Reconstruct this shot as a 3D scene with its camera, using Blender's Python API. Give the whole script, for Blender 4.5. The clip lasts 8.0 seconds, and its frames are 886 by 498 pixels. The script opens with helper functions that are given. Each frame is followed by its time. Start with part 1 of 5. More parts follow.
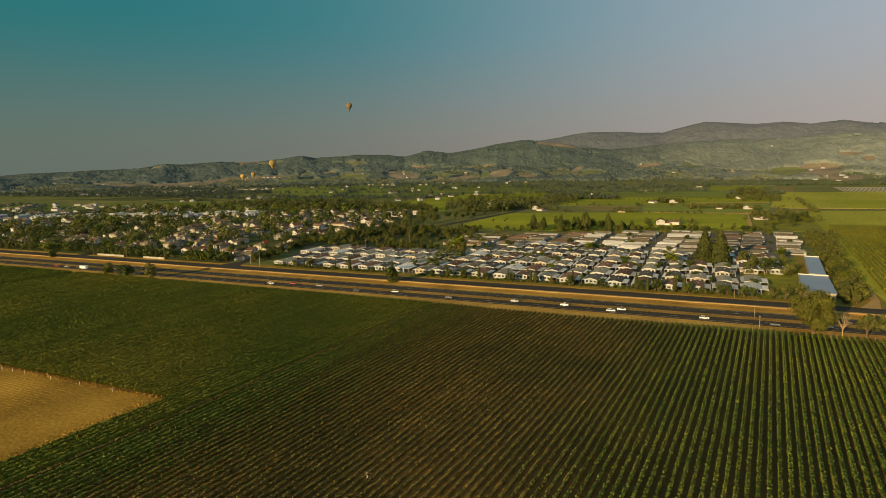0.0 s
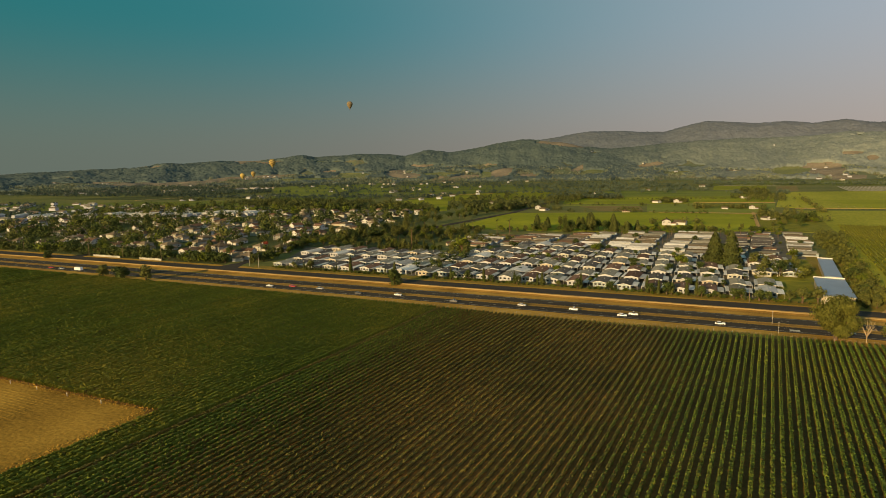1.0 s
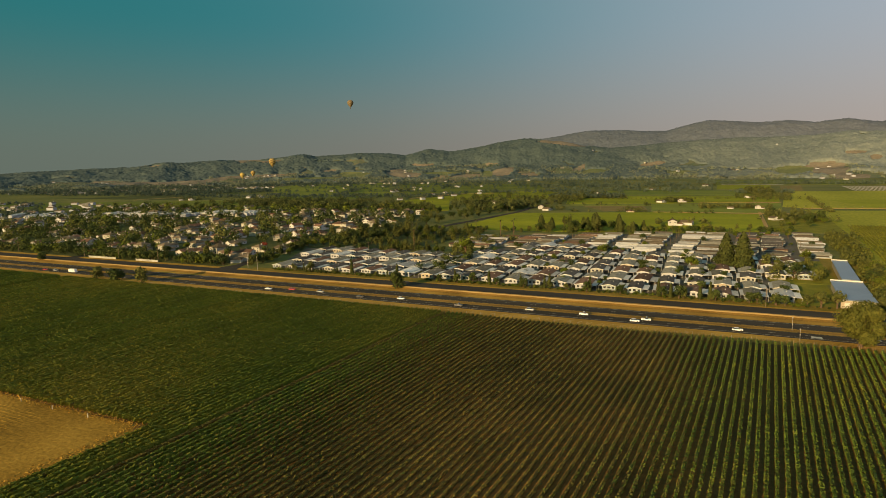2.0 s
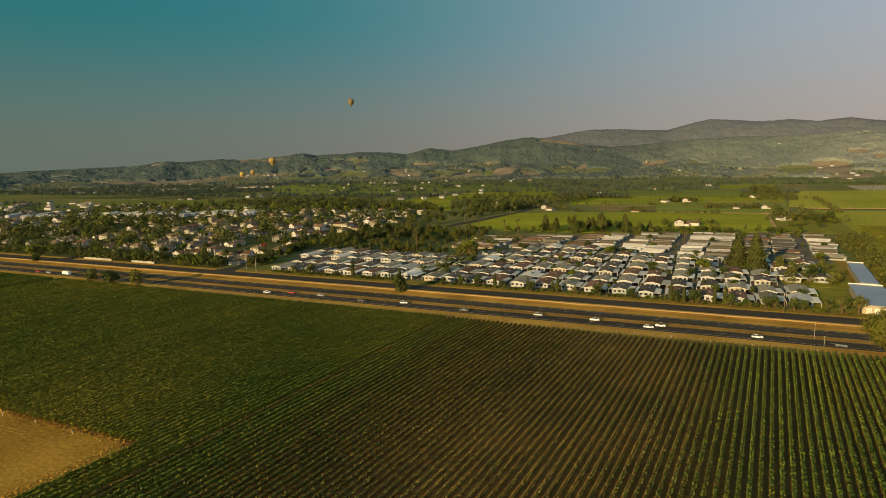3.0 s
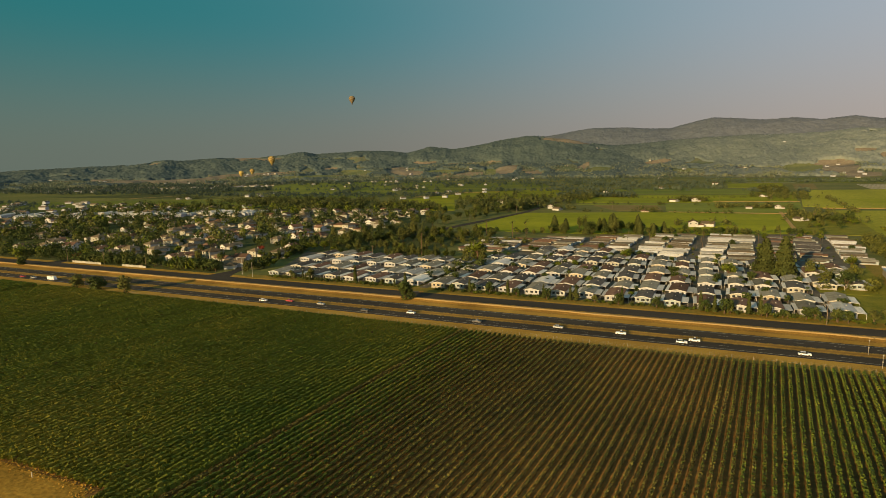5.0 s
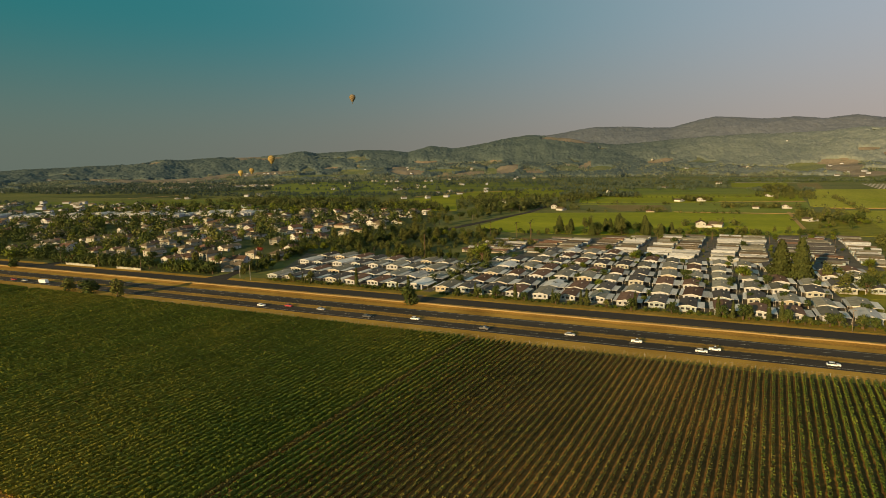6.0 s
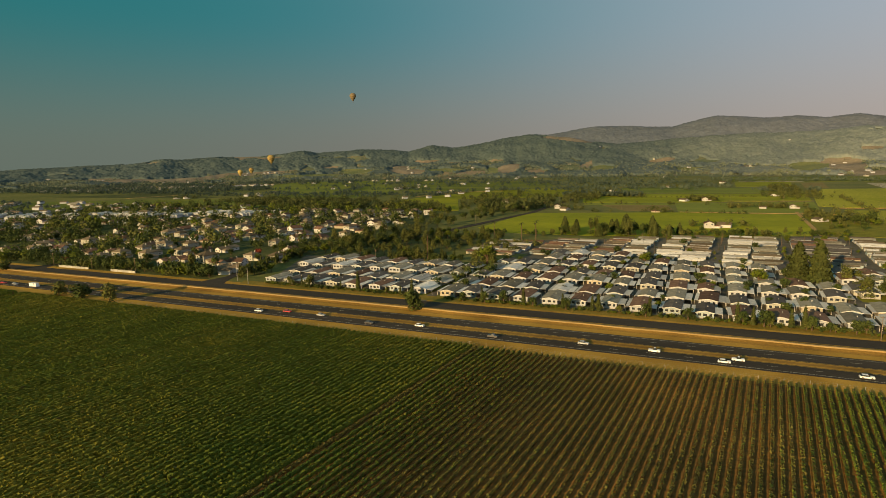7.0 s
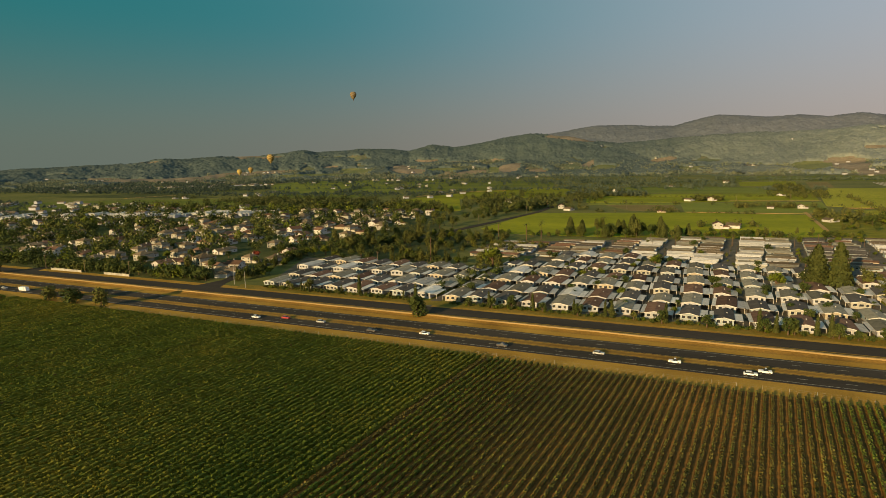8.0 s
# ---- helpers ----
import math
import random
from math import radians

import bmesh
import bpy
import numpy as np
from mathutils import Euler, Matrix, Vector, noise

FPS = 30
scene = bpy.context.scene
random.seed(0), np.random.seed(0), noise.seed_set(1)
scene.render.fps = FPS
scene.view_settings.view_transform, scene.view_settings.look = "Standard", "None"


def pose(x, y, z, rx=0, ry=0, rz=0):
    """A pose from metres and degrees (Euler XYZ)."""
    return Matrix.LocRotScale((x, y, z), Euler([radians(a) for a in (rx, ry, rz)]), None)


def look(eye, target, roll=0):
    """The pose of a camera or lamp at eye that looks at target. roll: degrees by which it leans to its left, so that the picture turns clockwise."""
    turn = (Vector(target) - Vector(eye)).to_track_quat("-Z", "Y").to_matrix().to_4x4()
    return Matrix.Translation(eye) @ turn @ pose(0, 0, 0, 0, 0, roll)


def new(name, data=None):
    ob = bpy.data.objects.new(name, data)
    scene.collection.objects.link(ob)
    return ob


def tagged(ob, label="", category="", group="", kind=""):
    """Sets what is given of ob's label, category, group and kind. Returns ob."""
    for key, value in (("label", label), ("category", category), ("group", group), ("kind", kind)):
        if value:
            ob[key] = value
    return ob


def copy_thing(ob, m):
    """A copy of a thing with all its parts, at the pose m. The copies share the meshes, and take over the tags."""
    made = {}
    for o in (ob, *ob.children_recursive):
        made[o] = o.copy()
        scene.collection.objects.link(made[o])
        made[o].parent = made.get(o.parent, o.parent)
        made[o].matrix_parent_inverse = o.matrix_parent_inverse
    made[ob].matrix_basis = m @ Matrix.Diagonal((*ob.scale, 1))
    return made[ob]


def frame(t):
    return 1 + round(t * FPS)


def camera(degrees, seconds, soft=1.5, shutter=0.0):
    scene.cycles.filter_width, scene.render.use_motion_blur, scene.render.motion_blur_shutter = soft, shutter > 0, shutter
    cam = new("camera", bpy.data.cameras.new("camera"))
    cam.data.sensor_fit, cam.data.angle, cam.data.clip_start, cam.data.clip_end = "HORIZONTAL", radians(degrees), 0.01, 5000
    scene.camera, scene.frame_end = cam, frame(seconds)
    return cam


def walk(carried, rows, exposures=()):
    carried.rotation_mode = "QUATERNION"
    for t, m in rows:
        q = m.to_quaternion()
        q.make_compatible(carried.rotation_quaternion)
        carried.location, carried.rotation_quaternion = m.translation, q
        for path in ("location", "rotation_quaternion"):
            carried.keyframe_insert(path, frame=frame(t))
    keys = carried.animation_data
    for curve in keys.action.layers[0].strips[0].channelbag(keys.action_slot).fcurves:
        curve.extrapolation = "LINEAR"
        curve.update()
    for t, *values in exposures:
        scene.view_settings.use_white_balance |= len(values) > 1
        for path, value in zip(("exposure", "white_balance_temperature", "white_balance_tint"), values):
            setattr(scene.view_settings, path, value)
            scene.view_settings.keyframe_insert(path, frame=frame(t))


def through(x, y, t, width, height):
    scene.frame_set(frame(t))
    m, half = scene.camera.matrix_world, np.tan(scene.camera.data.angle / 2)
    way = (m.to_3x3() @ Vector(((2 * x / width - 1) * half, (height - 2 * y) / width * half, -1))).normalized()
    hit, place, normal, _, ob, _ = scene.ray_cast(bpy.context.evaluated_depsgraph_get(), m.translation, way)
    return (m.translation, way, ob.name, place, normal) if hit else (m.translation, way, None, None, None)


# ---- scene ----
# The camera drifts forward high over a vineyard, towards a highway, a park of mobile homes and hills.
cam = camera(73.7, 8.0, soft=0.8)
# seconds, eye x, y, z, yaw to the left of +y, pitch, roll
PATH = [
    (0.0, -0.000, 0.000, 80.123, 24.161, -8.154, -1.107),
    (0.5, -3.433, 4.827, 80.163, 24.181, -8.193, -1.100),
    (1.0, -6.918, 9.730, 80.200, 24.200, -8.231, -1.094),
    (1.5, -10.456, 14.709, 80.234, 24.219, -8.268, -1.090),
    (2.0, -14.047, 19.764, 80.264, 24.236, -8.305, -1.087),
    (2.5, -17.690, 24.894, 80.292, 24.253, -8.341, -1.087),
    (3.0, -21.386, 30.101, 80.316, 24.269, -8.376, -1.087),
    (3.5, -25.135, 35.384, 80.337, 24.284, -8.410, -1.090),
    (4.0, -28.937, 40.742, 80.355, 24.298, -8.444, -1.094),
    (4.5, -32.792, 46.177, 80.370, 24.312, -8.477, -1.100),
    (5.0, -36.699, 51.688, 80.382, 24.324, -8.509, -1.107),
    (5.5, -40.659, 57.274, 80.390, 24.336, -8.541, -1.117),
    (6.0, -44.672, 62.937, 80.396, 24.347, -8.572, -1.127),
    (6.5, -48.737, 68.676, 80.399, 24.357, -8.602, -1.140),
    (7.0, -52.855, 74.490, 80.398, 24.367, -8.632, -1.154),
    (7.5, -57.026, 80.381, 80.395, 24.376, -8.661, -1.170),
    (8.0, -61.250, 86.347, 80.388, 24.384, -8.690, -1.187),
]


def heading(x, y, z, yaw, pitch, roll):
    a, b = radians(yaw), radians(pitch)
    return look((x, y, z), (x - 100 * math.sin(a) * math.cos(b), y + 100 * math.cos(a) * math.cos(b), z + 100 * math.sin(b)), roll)


walk(cam, [(t, heading(*row)) for t, *row in PATH], [(0.0, 0.45, 7500, 8), (8.0, 0.45, 7500, 8)])

# ---- light: low morning sun behind the eye's left shoulder, hazy sky ----
SUN_TO = Vector((-0.28, -0.96, 0)).normalized()
SUN_UP = radians(12.5)
world = bpy.data.worlds.new("sky")
scene.world = world
world.use_nodes = True
wn, wl = world.node_tree.nodes, world.node_tree.links
sky = wn.new("ShaderNodeTexSky")
sky.sky_type, sky.sun_disc = "NISHITA", False
sky.sun_elevation, sky.sun_rotation = SUN_UP, math.atan2(SUN_TO.x, SUN_TO.y)
sky.dust_density, sky.air_density, sky.ozone_density = 3.0, 1.0, 3.0
# a hazy gradient over the clear sky: teal high up, dull near the horizon, paler to the right of the view
coord = wn.new("ShaderNodeTexCoord")
across, upward = wn.new("ShaderNodeVectorMath"), wn.new("ShaderNodeSeparateXYZ")
across.operation, across.inputs[1].default_value = "DOT_PRODUCT", (0.455, 0.205, 0.0)
wl.new(coord.outputs["Generated"], across.inputs[0])
wl.new(coord.outputs["Generated"], upward.inputs[0])
shift = wn.new("ShaderNodeMath")
shift.operation, shift.inputs[1].default_value = "ADD", 0.5
wl.new(across.outputs["Value"], shift.inputs[0])


def band(stops):
    r = wn.new("ShaderNodeValToRGB")
    r.color_ramp.interpolation = "B_SPLINE"
    while len(r.color_ramp.elements) < len(stops):
        r.color_ramp.elements.new(0.5)
    for e, (p, c) in zip(r.color_ramp.elements, stops):
        e.position, e.color = p, (*c, 1)
    wl.new(shift.outputs[0], r.inputs[0])
    return r


low = band([(0.0, (0.104, 0.150, 0.137)), (0.25, (0.118, 0.16, 0.15)), (0.5, (0.18, 0.185, 0.185)), (0.78, (0.375, 0.34, 0.35)), (1.0, (0.5, 0.42, 0.42))])
high = band([(0.0, (0.008, 0.155, 0.175)), (0.25, (0.008, 0.158, 0.187)), (0.5, (0.032, 0.19, 0.25)), (0.78, (0.34, 0.40, 0.52)), (1.0, (0.46, 0.49, 0.6))])
lift = wn.new("ShaderNodeMapRange")
lift.interpolation_type = "SMOOTHSTEP"
lift.inputs["From Min"].default_value, lift.inputs["From Max"].default_value = 0.0, 0.235
wl.new(upward.outputs["Z"], lift.inputs["Value"])
haze = wn.new("ShaderNodeMixRGB")
wl.new(lift.outputs[0], haze.inputs[0])
wl.new(low.outputs[0], haze.inputs[1])
wl.new(high.outputs[0], haze.inputs[2])
clear = wn.new("ShaderNodeMixRGB")
clear.blend_type, clear.inputs[0].default_value = "ADD", 0.008
wl.new(haze.outputs[0], clear.inputs[1])
wl.new(sky.outputs[0], clear.inputs[2])
wl.new(clear.outputs[0], wn["Background"].inputs[0])
wn["Background"].inputs[1].default_value = 0.732
sun = new("sun", bpy.data.lights.new("sun", "SUN"))
sun.data.energy, sun.data.angle, sun.data.color = 4.8, radians(0.6), (1.0, 0.74, 0.42)
sun.matrix_world = look(tuple(SUN_TO * 100 * math.cos(SUN_UP) + Vector((0, 0, 100 * math.sin(SUN_UP)))), (0, 0, 0))


# ---- materials ----
def surface(name, a, b, scale=1.0, rough=0.9, bump=0.0, fine=None, vary=0.0, island=0.0, metal=0.0, spec=0.08, stretch=None, contrast=(0.35, 0.65), middle=None):
    """Two colours mixed by noise at two scales; vary: lightness from object to object; island: from piece to piece."""
    m = bpy.data.materials.new(name)
    m.use_nodes = True
    n, l = m.node_tree.nodes, m.node_tree.links
    p = n["Principled BSDF"]
    p.inputs["Roughness"].default_value = rough
    p.inputs["Metallic"].default_value = metal
    p.inputs["Specular IOR Level"].default_value = spec
    geo = n.new("ShaderNodeNewGeometry")
    at = geo.outputs["Position"]
    if stretch:
        mp = n.new("ShaderNodeMapping")
        mp.inputs["Scale"].default_value = stretch
        l.new(at, mp.inputs[0])
        at = mp.outputs[0]
    big, small = n.new("ShaderNodeTexNoise"), n.new("ShaderNodeTexNoise")
    for tex, sc in ((big, scale), (small, fine or scale * 9)):
        tex.inputs["Scale"].default_value = sc
        tex.inputs["Detail"].default_value = 4
        l.new(at, tex.inputs["Vector"])
    add = n.new("ShaderNodeMath")
    add.operation = "MULTIPLY_ADD"
    add.inputs[1].default_value = 0.45
    l.new(small.outputs[0], add.inputs[0])
    half = n.new("ShaderNodeMath")
    half.operation = "MULTIPLY"
    half.inputs[1].default_value = 0.55
    l.new(big.outputs[0], half.inputs[0])
    l.new(half.outputs[0], add.inputs[2])
    ramp = n.new("ShaderNodeValToRGB")
    ramp.color_ramp.elements[0].position, ramp.color_ramp.elements[1].position = contrast
    ramp.color_ramp.elements[0].color, ramp.color_ramp.elements[1].color = (*a, 1), (*b, 1)
    if middle:
        e = ramp.color_ramp.elements.new(sum(contrast) / 2)
        e.color = (*middle, 1)
    l.new(add.outputs[0], ramp.inputs[0])
    out = ramp.outputs[0]
    for amount, source in ((vary, "object"), (island, "island")):
        if not amount:
            continue
        rnd = n.new("ShaderNodeObjectInfo").outputs["Random"] if source == "object" else geo.outputs["Random Per Island"]
        span = n.new("ShaderNodeMapRange")
        span.inputs["To Min"].default_value, span.inputs["To Max"].default_value = 1 - amount, 1 + amount
        l.new(rnd, span.inputs["Value"])
        hsv = n.new("ShaderNodeHueSaturation")
        l.new(span.outputs[0], hsv.inputs["Value"])
        l.new(out, hsv.inputs["Color"])
        out = hsv.outputs[0]
    l.new(out, p.inputs["Base Color"])
    if bump:
        bn = n.new("ShaderNodeBump")
        bn.inputs["Strength"].default_value, bn.inputs["Distance"].default_value = min(bump, 1.0), max(0.02, 0.4 / scale * bump)
        l.new(add.outputs[0], bn.inputs["Height"])
        l.new(bn.outputs[0], p.inputs["Normal"])
    return m


def leafy(name, a, b, island=0.2, vary=0.12, through=0.15, scale=0.25, fine=None, bump=0.0, middle=None):
    m = surface(name, a, b, scale=scale, rough=0.75, island=island, vary=vary, spec=0.12, fine=fine, bump=bump, middle=middle)
    n, l = m.node_tree.nodes, m.node_tree.links
    p = n["Principled BSDF"]
    tr, mix = n.new("ShaderNodeBsdfTranslucent"), n.new("ShaderNodeMixShader")
    mix.inputs[0].default_value = through
    l.new(p.inputs["Base Color"].links[0].from_socket, tr.inputs[0])
    l.new(p.outputs[0], mix.inputs[1])
    l.new(tr.outputs[0], mix.inputs[2])
    l.new(mix.outputs[0], n["Material Output"].inputs[0])
    return m


def hazed(m, tint, x0, x1):
    """Paints haze into a material's colour: paler and warmer towards +x, in uneven patches."""
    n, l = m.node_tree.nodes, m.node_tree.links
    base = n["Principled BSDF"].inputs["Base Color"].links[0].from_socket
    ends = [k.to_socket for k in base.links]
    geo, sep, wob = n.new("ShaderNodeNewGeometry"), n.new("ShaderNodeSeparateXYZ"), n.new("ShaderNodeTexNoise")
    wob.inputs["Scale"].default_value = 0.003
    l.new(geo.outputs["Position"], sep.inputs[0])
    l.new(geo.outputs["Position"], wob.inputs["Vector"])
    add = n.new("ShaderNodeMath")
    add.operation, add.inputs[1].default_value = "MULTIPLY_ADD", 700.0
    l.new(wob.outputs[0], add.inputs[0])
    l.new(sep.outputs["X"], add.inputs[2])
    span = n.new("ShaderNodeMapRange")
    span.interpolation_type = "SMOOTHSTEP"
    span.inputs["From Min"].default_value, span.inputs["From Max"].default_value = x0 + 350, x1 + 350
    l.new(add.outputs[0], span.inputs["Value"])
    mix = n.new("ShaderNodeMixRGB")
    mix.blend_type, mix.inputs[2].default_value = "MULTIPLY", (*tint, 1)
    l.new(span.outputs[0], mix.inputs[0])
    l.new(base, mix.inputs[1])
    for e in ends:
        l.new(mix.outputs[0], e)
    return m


SOIL = surface("tilled_soil", (0.13, 0.072, 0.025), (0.27, 0.142, 0.042), 0.02, fine=0.7, bump=0.2)
SOIL_RED = surface("reddish_tilled_soil", (0.125, 0.07, 0.021), (0.41, 0.185, 0.045), 0.02, fine=0.5, bump=0.2, middle=(0.235, 0.115, 0.031))
DRY = surface("dry_grass", (0.28, 0.148, 0.024), (0.5, 0.29, 0.056), 0.05, fine=1.7, bump=0.3)
BARE = surface("bare_field_earth", (0.19, 0.104, 0.017), (0.45, 0.255, 0.046), 0.035, fine=0.8, bump=0.18, middle=(0.32, 0.176, 0.029))
PLAIN = surface("valley_ground", (0.086, 0.102, 0.028), (0.19, 0.175, 0.052), 0.006, fine=0.09, bump=0.2)
ASPHALT = surface("asphalt", (0.036, 0.031, 0.025), (0.07, 0.058, 0.045), 0.06, fine=2.0, rough=0.95, stretch=(0.15, 1.0, 1.0), spec=0.08)
BROWN_GRASS = surface("brown_bank_grass", (0.17, 0.092, 0.021), (0.36, 0.2, 0.045), 0.05, fine=1.4, bump=0.3)
BANK = surface("pale_dirt_bank", (0.34, 0.205, 0.07), (0.48, 0.31, 0.125), 0.06, fine=1.2, bump=0.3)
PAINT_W = surface("white_road_paint", (0.36, 0.34, 0.28), (0.56, 0.53, 0.45), 1.0, rough=0.7)
PAVING = surface("faded_park_paving", (0.085, 0.075, 0.055), (0.16, 0.14, 0.105), 0.1, fine=1.0)
PAINT_Y = surface("yellow_road_paint", (0.5, 0.33, 0.05), (0.62, 0.42, 0.09), 1.0, rough=0.7)
VINE = leafy("vine_leaves", (0.062, 0.112, 0.017), (0.18, 0.178, 0.025), scale=0.011, fine=0.16, island=0.22, middle=(0.11, 0.148, 0.022))
VINE_WEST = leafy("dense_vine_leaves", (0.088, 0.138, 0.019), (0.29, 0.248, 0.036), scale=0.011, fine=0.16, island=0.09, through=0.4, middle=(0.166, 0.188, 0.026))
# CORE materials: leaf colours darkened to paint the shade inside a row
CORE_WEST = leafy("dense_vine_painted_shade", (0.08, 0.125, 0.018), (0.25, 0.216, 0.033), island=0.15, scale=0.011, fine=0.5, bump=0.3, middle=(0.125, 0.15, 0.022))
VINE_RIPE = leafy("ripe_vine_leaves", (0.15, 0.165, 0.02), (0.3, 0.27, 0.036), scale=0.012, island=0.2)
VINE_DRY = leafy("dry_vine_leaves", (0.08, 0.092, 0.023), (0.185, 0.142, 0.036), scale=0.02, island=0.3)
CORE_DRY = leafy("dry_vine_painted_shade", (0.075, 0.074, 0.021), (0.18, 0.124, 0.034), scale=0.02, island=0.2, fine=1.6, bump=0.4)
VINE_CORE = leafy("vine_painted_shade", (0.052, 0.092, 0.016), (0.19, 0.172, 0.027), island=0.35, scale=0.011, fine=0.5, bump=0.3, middle=(0.098, 0.13, 0.021))
LEAF = leafy("tree_leaves", (0.03, 0.05, 0.014), (0.08, 0.098, 0.024), scale=0.12, island=0.2)
LEAF_BRIGHT = leafy("bright_tree_leaves", (0.06, 0.09, 0.011), (0.13, 0.145, 0.018), scale=0.2, island=0.2)
LEAF_OLIVE = leafy("olive_tree_leaves", (0.06, 0.074, 0.02), (0.135, 0.135, 0.036), scale=0.2)
LEAF_GOLD = leafy("golden_green_leaves", (0.085, 0.1, 0.02), (0.185, 0.175, 0.036), scale=0.3, through=0.25)
LEAF_DARK = leafy("conifer_needles", (0.036, 0.05, 0.014), (0.086, 0.093, 0.024), through=0.15)
LEAF_RED = leafy("red_tree_leaves", (0.16, 0.03, 0.02), (0.26, 0.06, 0.03))
BARK_PALE = surface("pale_bark", (0.28, 0.2, 0.12), (0.45, 0.34, 0.2), 2.0, bump=0.4)
BARK = surface("bark", (0.07, 0.045, 0.028), (0.16, 0.11, 0.07), 2.0, bump=0.5)
WALL_WHITE = surface("white_siding", (0.32, 0.335, 0.365), (0.44, 0.455, 0.485), 0.5, vary=0.15)
WALL_CREAM = surface("cream_siding", (0.29, 0.285, 0.245), (0.41, 0.4, 0.34), 0.5, vary=0.15)
WALL_BLUE = surface("pale_blue_siding", (0.26, 0.32, 0.34), (0.36, 0.42, 0.43), 0.5, vary=0.1)
WALL_TAN = surface("tan_siding", (0.31, 0.265, 0.19), (0.41, 0.35, 0.26), 0.5, vary=0.1)
WALL_BRIGHT = surface("white_painted_siding", (0.38, 0.375, 0.36), (0.54, 0.53, 0.5), 0.5, vary=0.2)
TRIM = surface("white_trim", (0.55, 0.52, 0.46), (0.7, 0.67, 0.6), 0.6)
METAL_W = surface("white_awning_metal", (0.4, 0.375, 0.33), (0.64, 0.6, 0.52), 0.6, rough=0.6, vary=0.35, spec=0.15)
ROOF_GREY = surface("grey_shingles", (0.15, 0.135, 0.1), (0.275, 0.25, 0.19), 0.4, fine=4, vary=0.4)
ROOF_DARK = surface("charcoal_shingles", (0.07, 0.062, 0.055), (0.13, 0.115, 0.1), 0.4, fine=4, vary=0.25)
ROOF_BROWN = surface("brown_shingles", (0.11, 0.062, 0.042), (0.2, 0.115, 0.075), 0.4, fine=4, vary=0.3)
ROOF_WHITE = surface("white_metal_roof", (0.42, 0.4, 0.36), (0.64, 0.61, 0.56), 0.3, fine=2, rough=0.6, vary=0.4)
ROOF_TILE = surface("taupe_shingles", (0.105, 0.082, 0.054), (0.195, 0.148, 0.095), 0.5, fine=4, vary=0.35)
ROOF_BLUE = surface("pale_blue_metal_roof", (0.14, 0.19, 0.24), (0.19, 0.25, 0.31), 0.08, fine=1.0, rough=0.4, spec=0.6)
GLASS = surface("window_glass", (0.02, 0.025, 0.03), (0.05, 0.055, 0.06), 1.0, rough=0.08, spec=0.8)
WOOD = surface("weathered_pole_wood", (0.14, 0.1, 0.07), (0.25, 0.19, 0.13), 1.5, bump=0.3)
CONCRETE = surface("pale_concrete", (0.3, 0.28, 0.24), (0.42, 0.39, 0.34), 0.3)
GARDEN = surface("garden_ground", (0.042, 0.058, 0.018), (0.105, 0.106, 0.036), 0.03, fine=0.4, bump=0.3)
LAWN_DRY = surface("parched_lawn", (0.135, 0.12, 0.018), (0.33, 0.2, 0.045), 0.06, fine=0.9, bump=0.3, middle=(0.21, 0.155, 0.028))
LAWN = surface("lawn", (0.11, 0.125, 0.012), (0.26, 0.22, 0.03), 0.08, fine=1.2, bump=0.3)
FIELD = surface("green_field", (0.138, 0.158, 0.0085), (0.295, 0.29, 0.018), 0.012, fine=0.35, stretch=(0.25, 1.0, 1.0), vary=0.15, bump=0.2)
FIELD_RIPE = surface("yellow_green_field", (0.2, 0.2, 0.0175), (0.37, 0.33, 0.0375), 0.01, fine=0.3, stretch=(1.0, 0.2, 1.0), vary=0.1, bump=0.2, middle=(0.275, 0.262, 0.026))
FIELD_DARK = surface("dark_green_field", (0.098, 0.128, 0.021), (0.2, 0.208, 0.034), 0.012, fine=0.35, stretch=(0.25, 1.0, 1.0), vary=0.2, bump=0.2)
FIELD_TAN = surface("tan_mown_field", (0.15, 0.115, 0.035), (0.27, 0.2, 0.07), 0.014, fine=0.25)
FIELD_DRY = surface("dry_hill_grass", (0.155, 0.13, 0.092), (0.28, 0.225, 0.155), 0.012, fine=0.08, middle=(0.215, 0.175, 0.122))
FIELD_HILL = surface("hillside_vineyard", (0.1, 0.13, 0.05), (0.21, 0.205, 0.085), 0.008, fine=0.12, stretch=(1.0, 0.3, 1.0))
HILL = surface("hill_grass_and_scrub", (0.1, 0.126, 0.076), (0.245, 0.195, 0.118), 0.006, fine=0.04, bump=0.2, contrast=(0.4, 0.62), middle=(0.125, 0.135, 0.08))
# distance haze is painted into these base colours, stronger towards +x
HAZE_TINT = (2.7, 2.22, 2.1)
WOODS = hazed(leafy("hill_woods", (0.09, 0.127, 0.122), (0.144, 0.186, 0.17), island=0, scale=0.02, fine=0.13, through=0.3, middle=(0.114, 0.153, 0.144)), HAZE_TINT, -700, 900)
LEAF_MID = hazed(leafy("hazed_distance_leaves", (0.05, 0.07, 0.026), (0.12, 0.128, 0.042), scale=0.02, through=0.4, island=0.22), (1.7, 1.5, 1.3), -600, 250)
LEAF_VALLEY = hazed(leafy("hazed_valley_leaves", (0.053, 0.08, 0.067), (0.09, 0.12, 0.09), scale=0.02, through=0.5, island=0.12), (2.0, 1.75, 1.4), -1000, 300)
LEAF_HILL = hazed(leafy("hazed_foothill_leaves", (0.112, 0.144, 0.106), (0.188, 0.21, 0.14), scale=0.01, through=0.35, island=0.08), (1.35, 1.25, 1.15), -1000, 300)
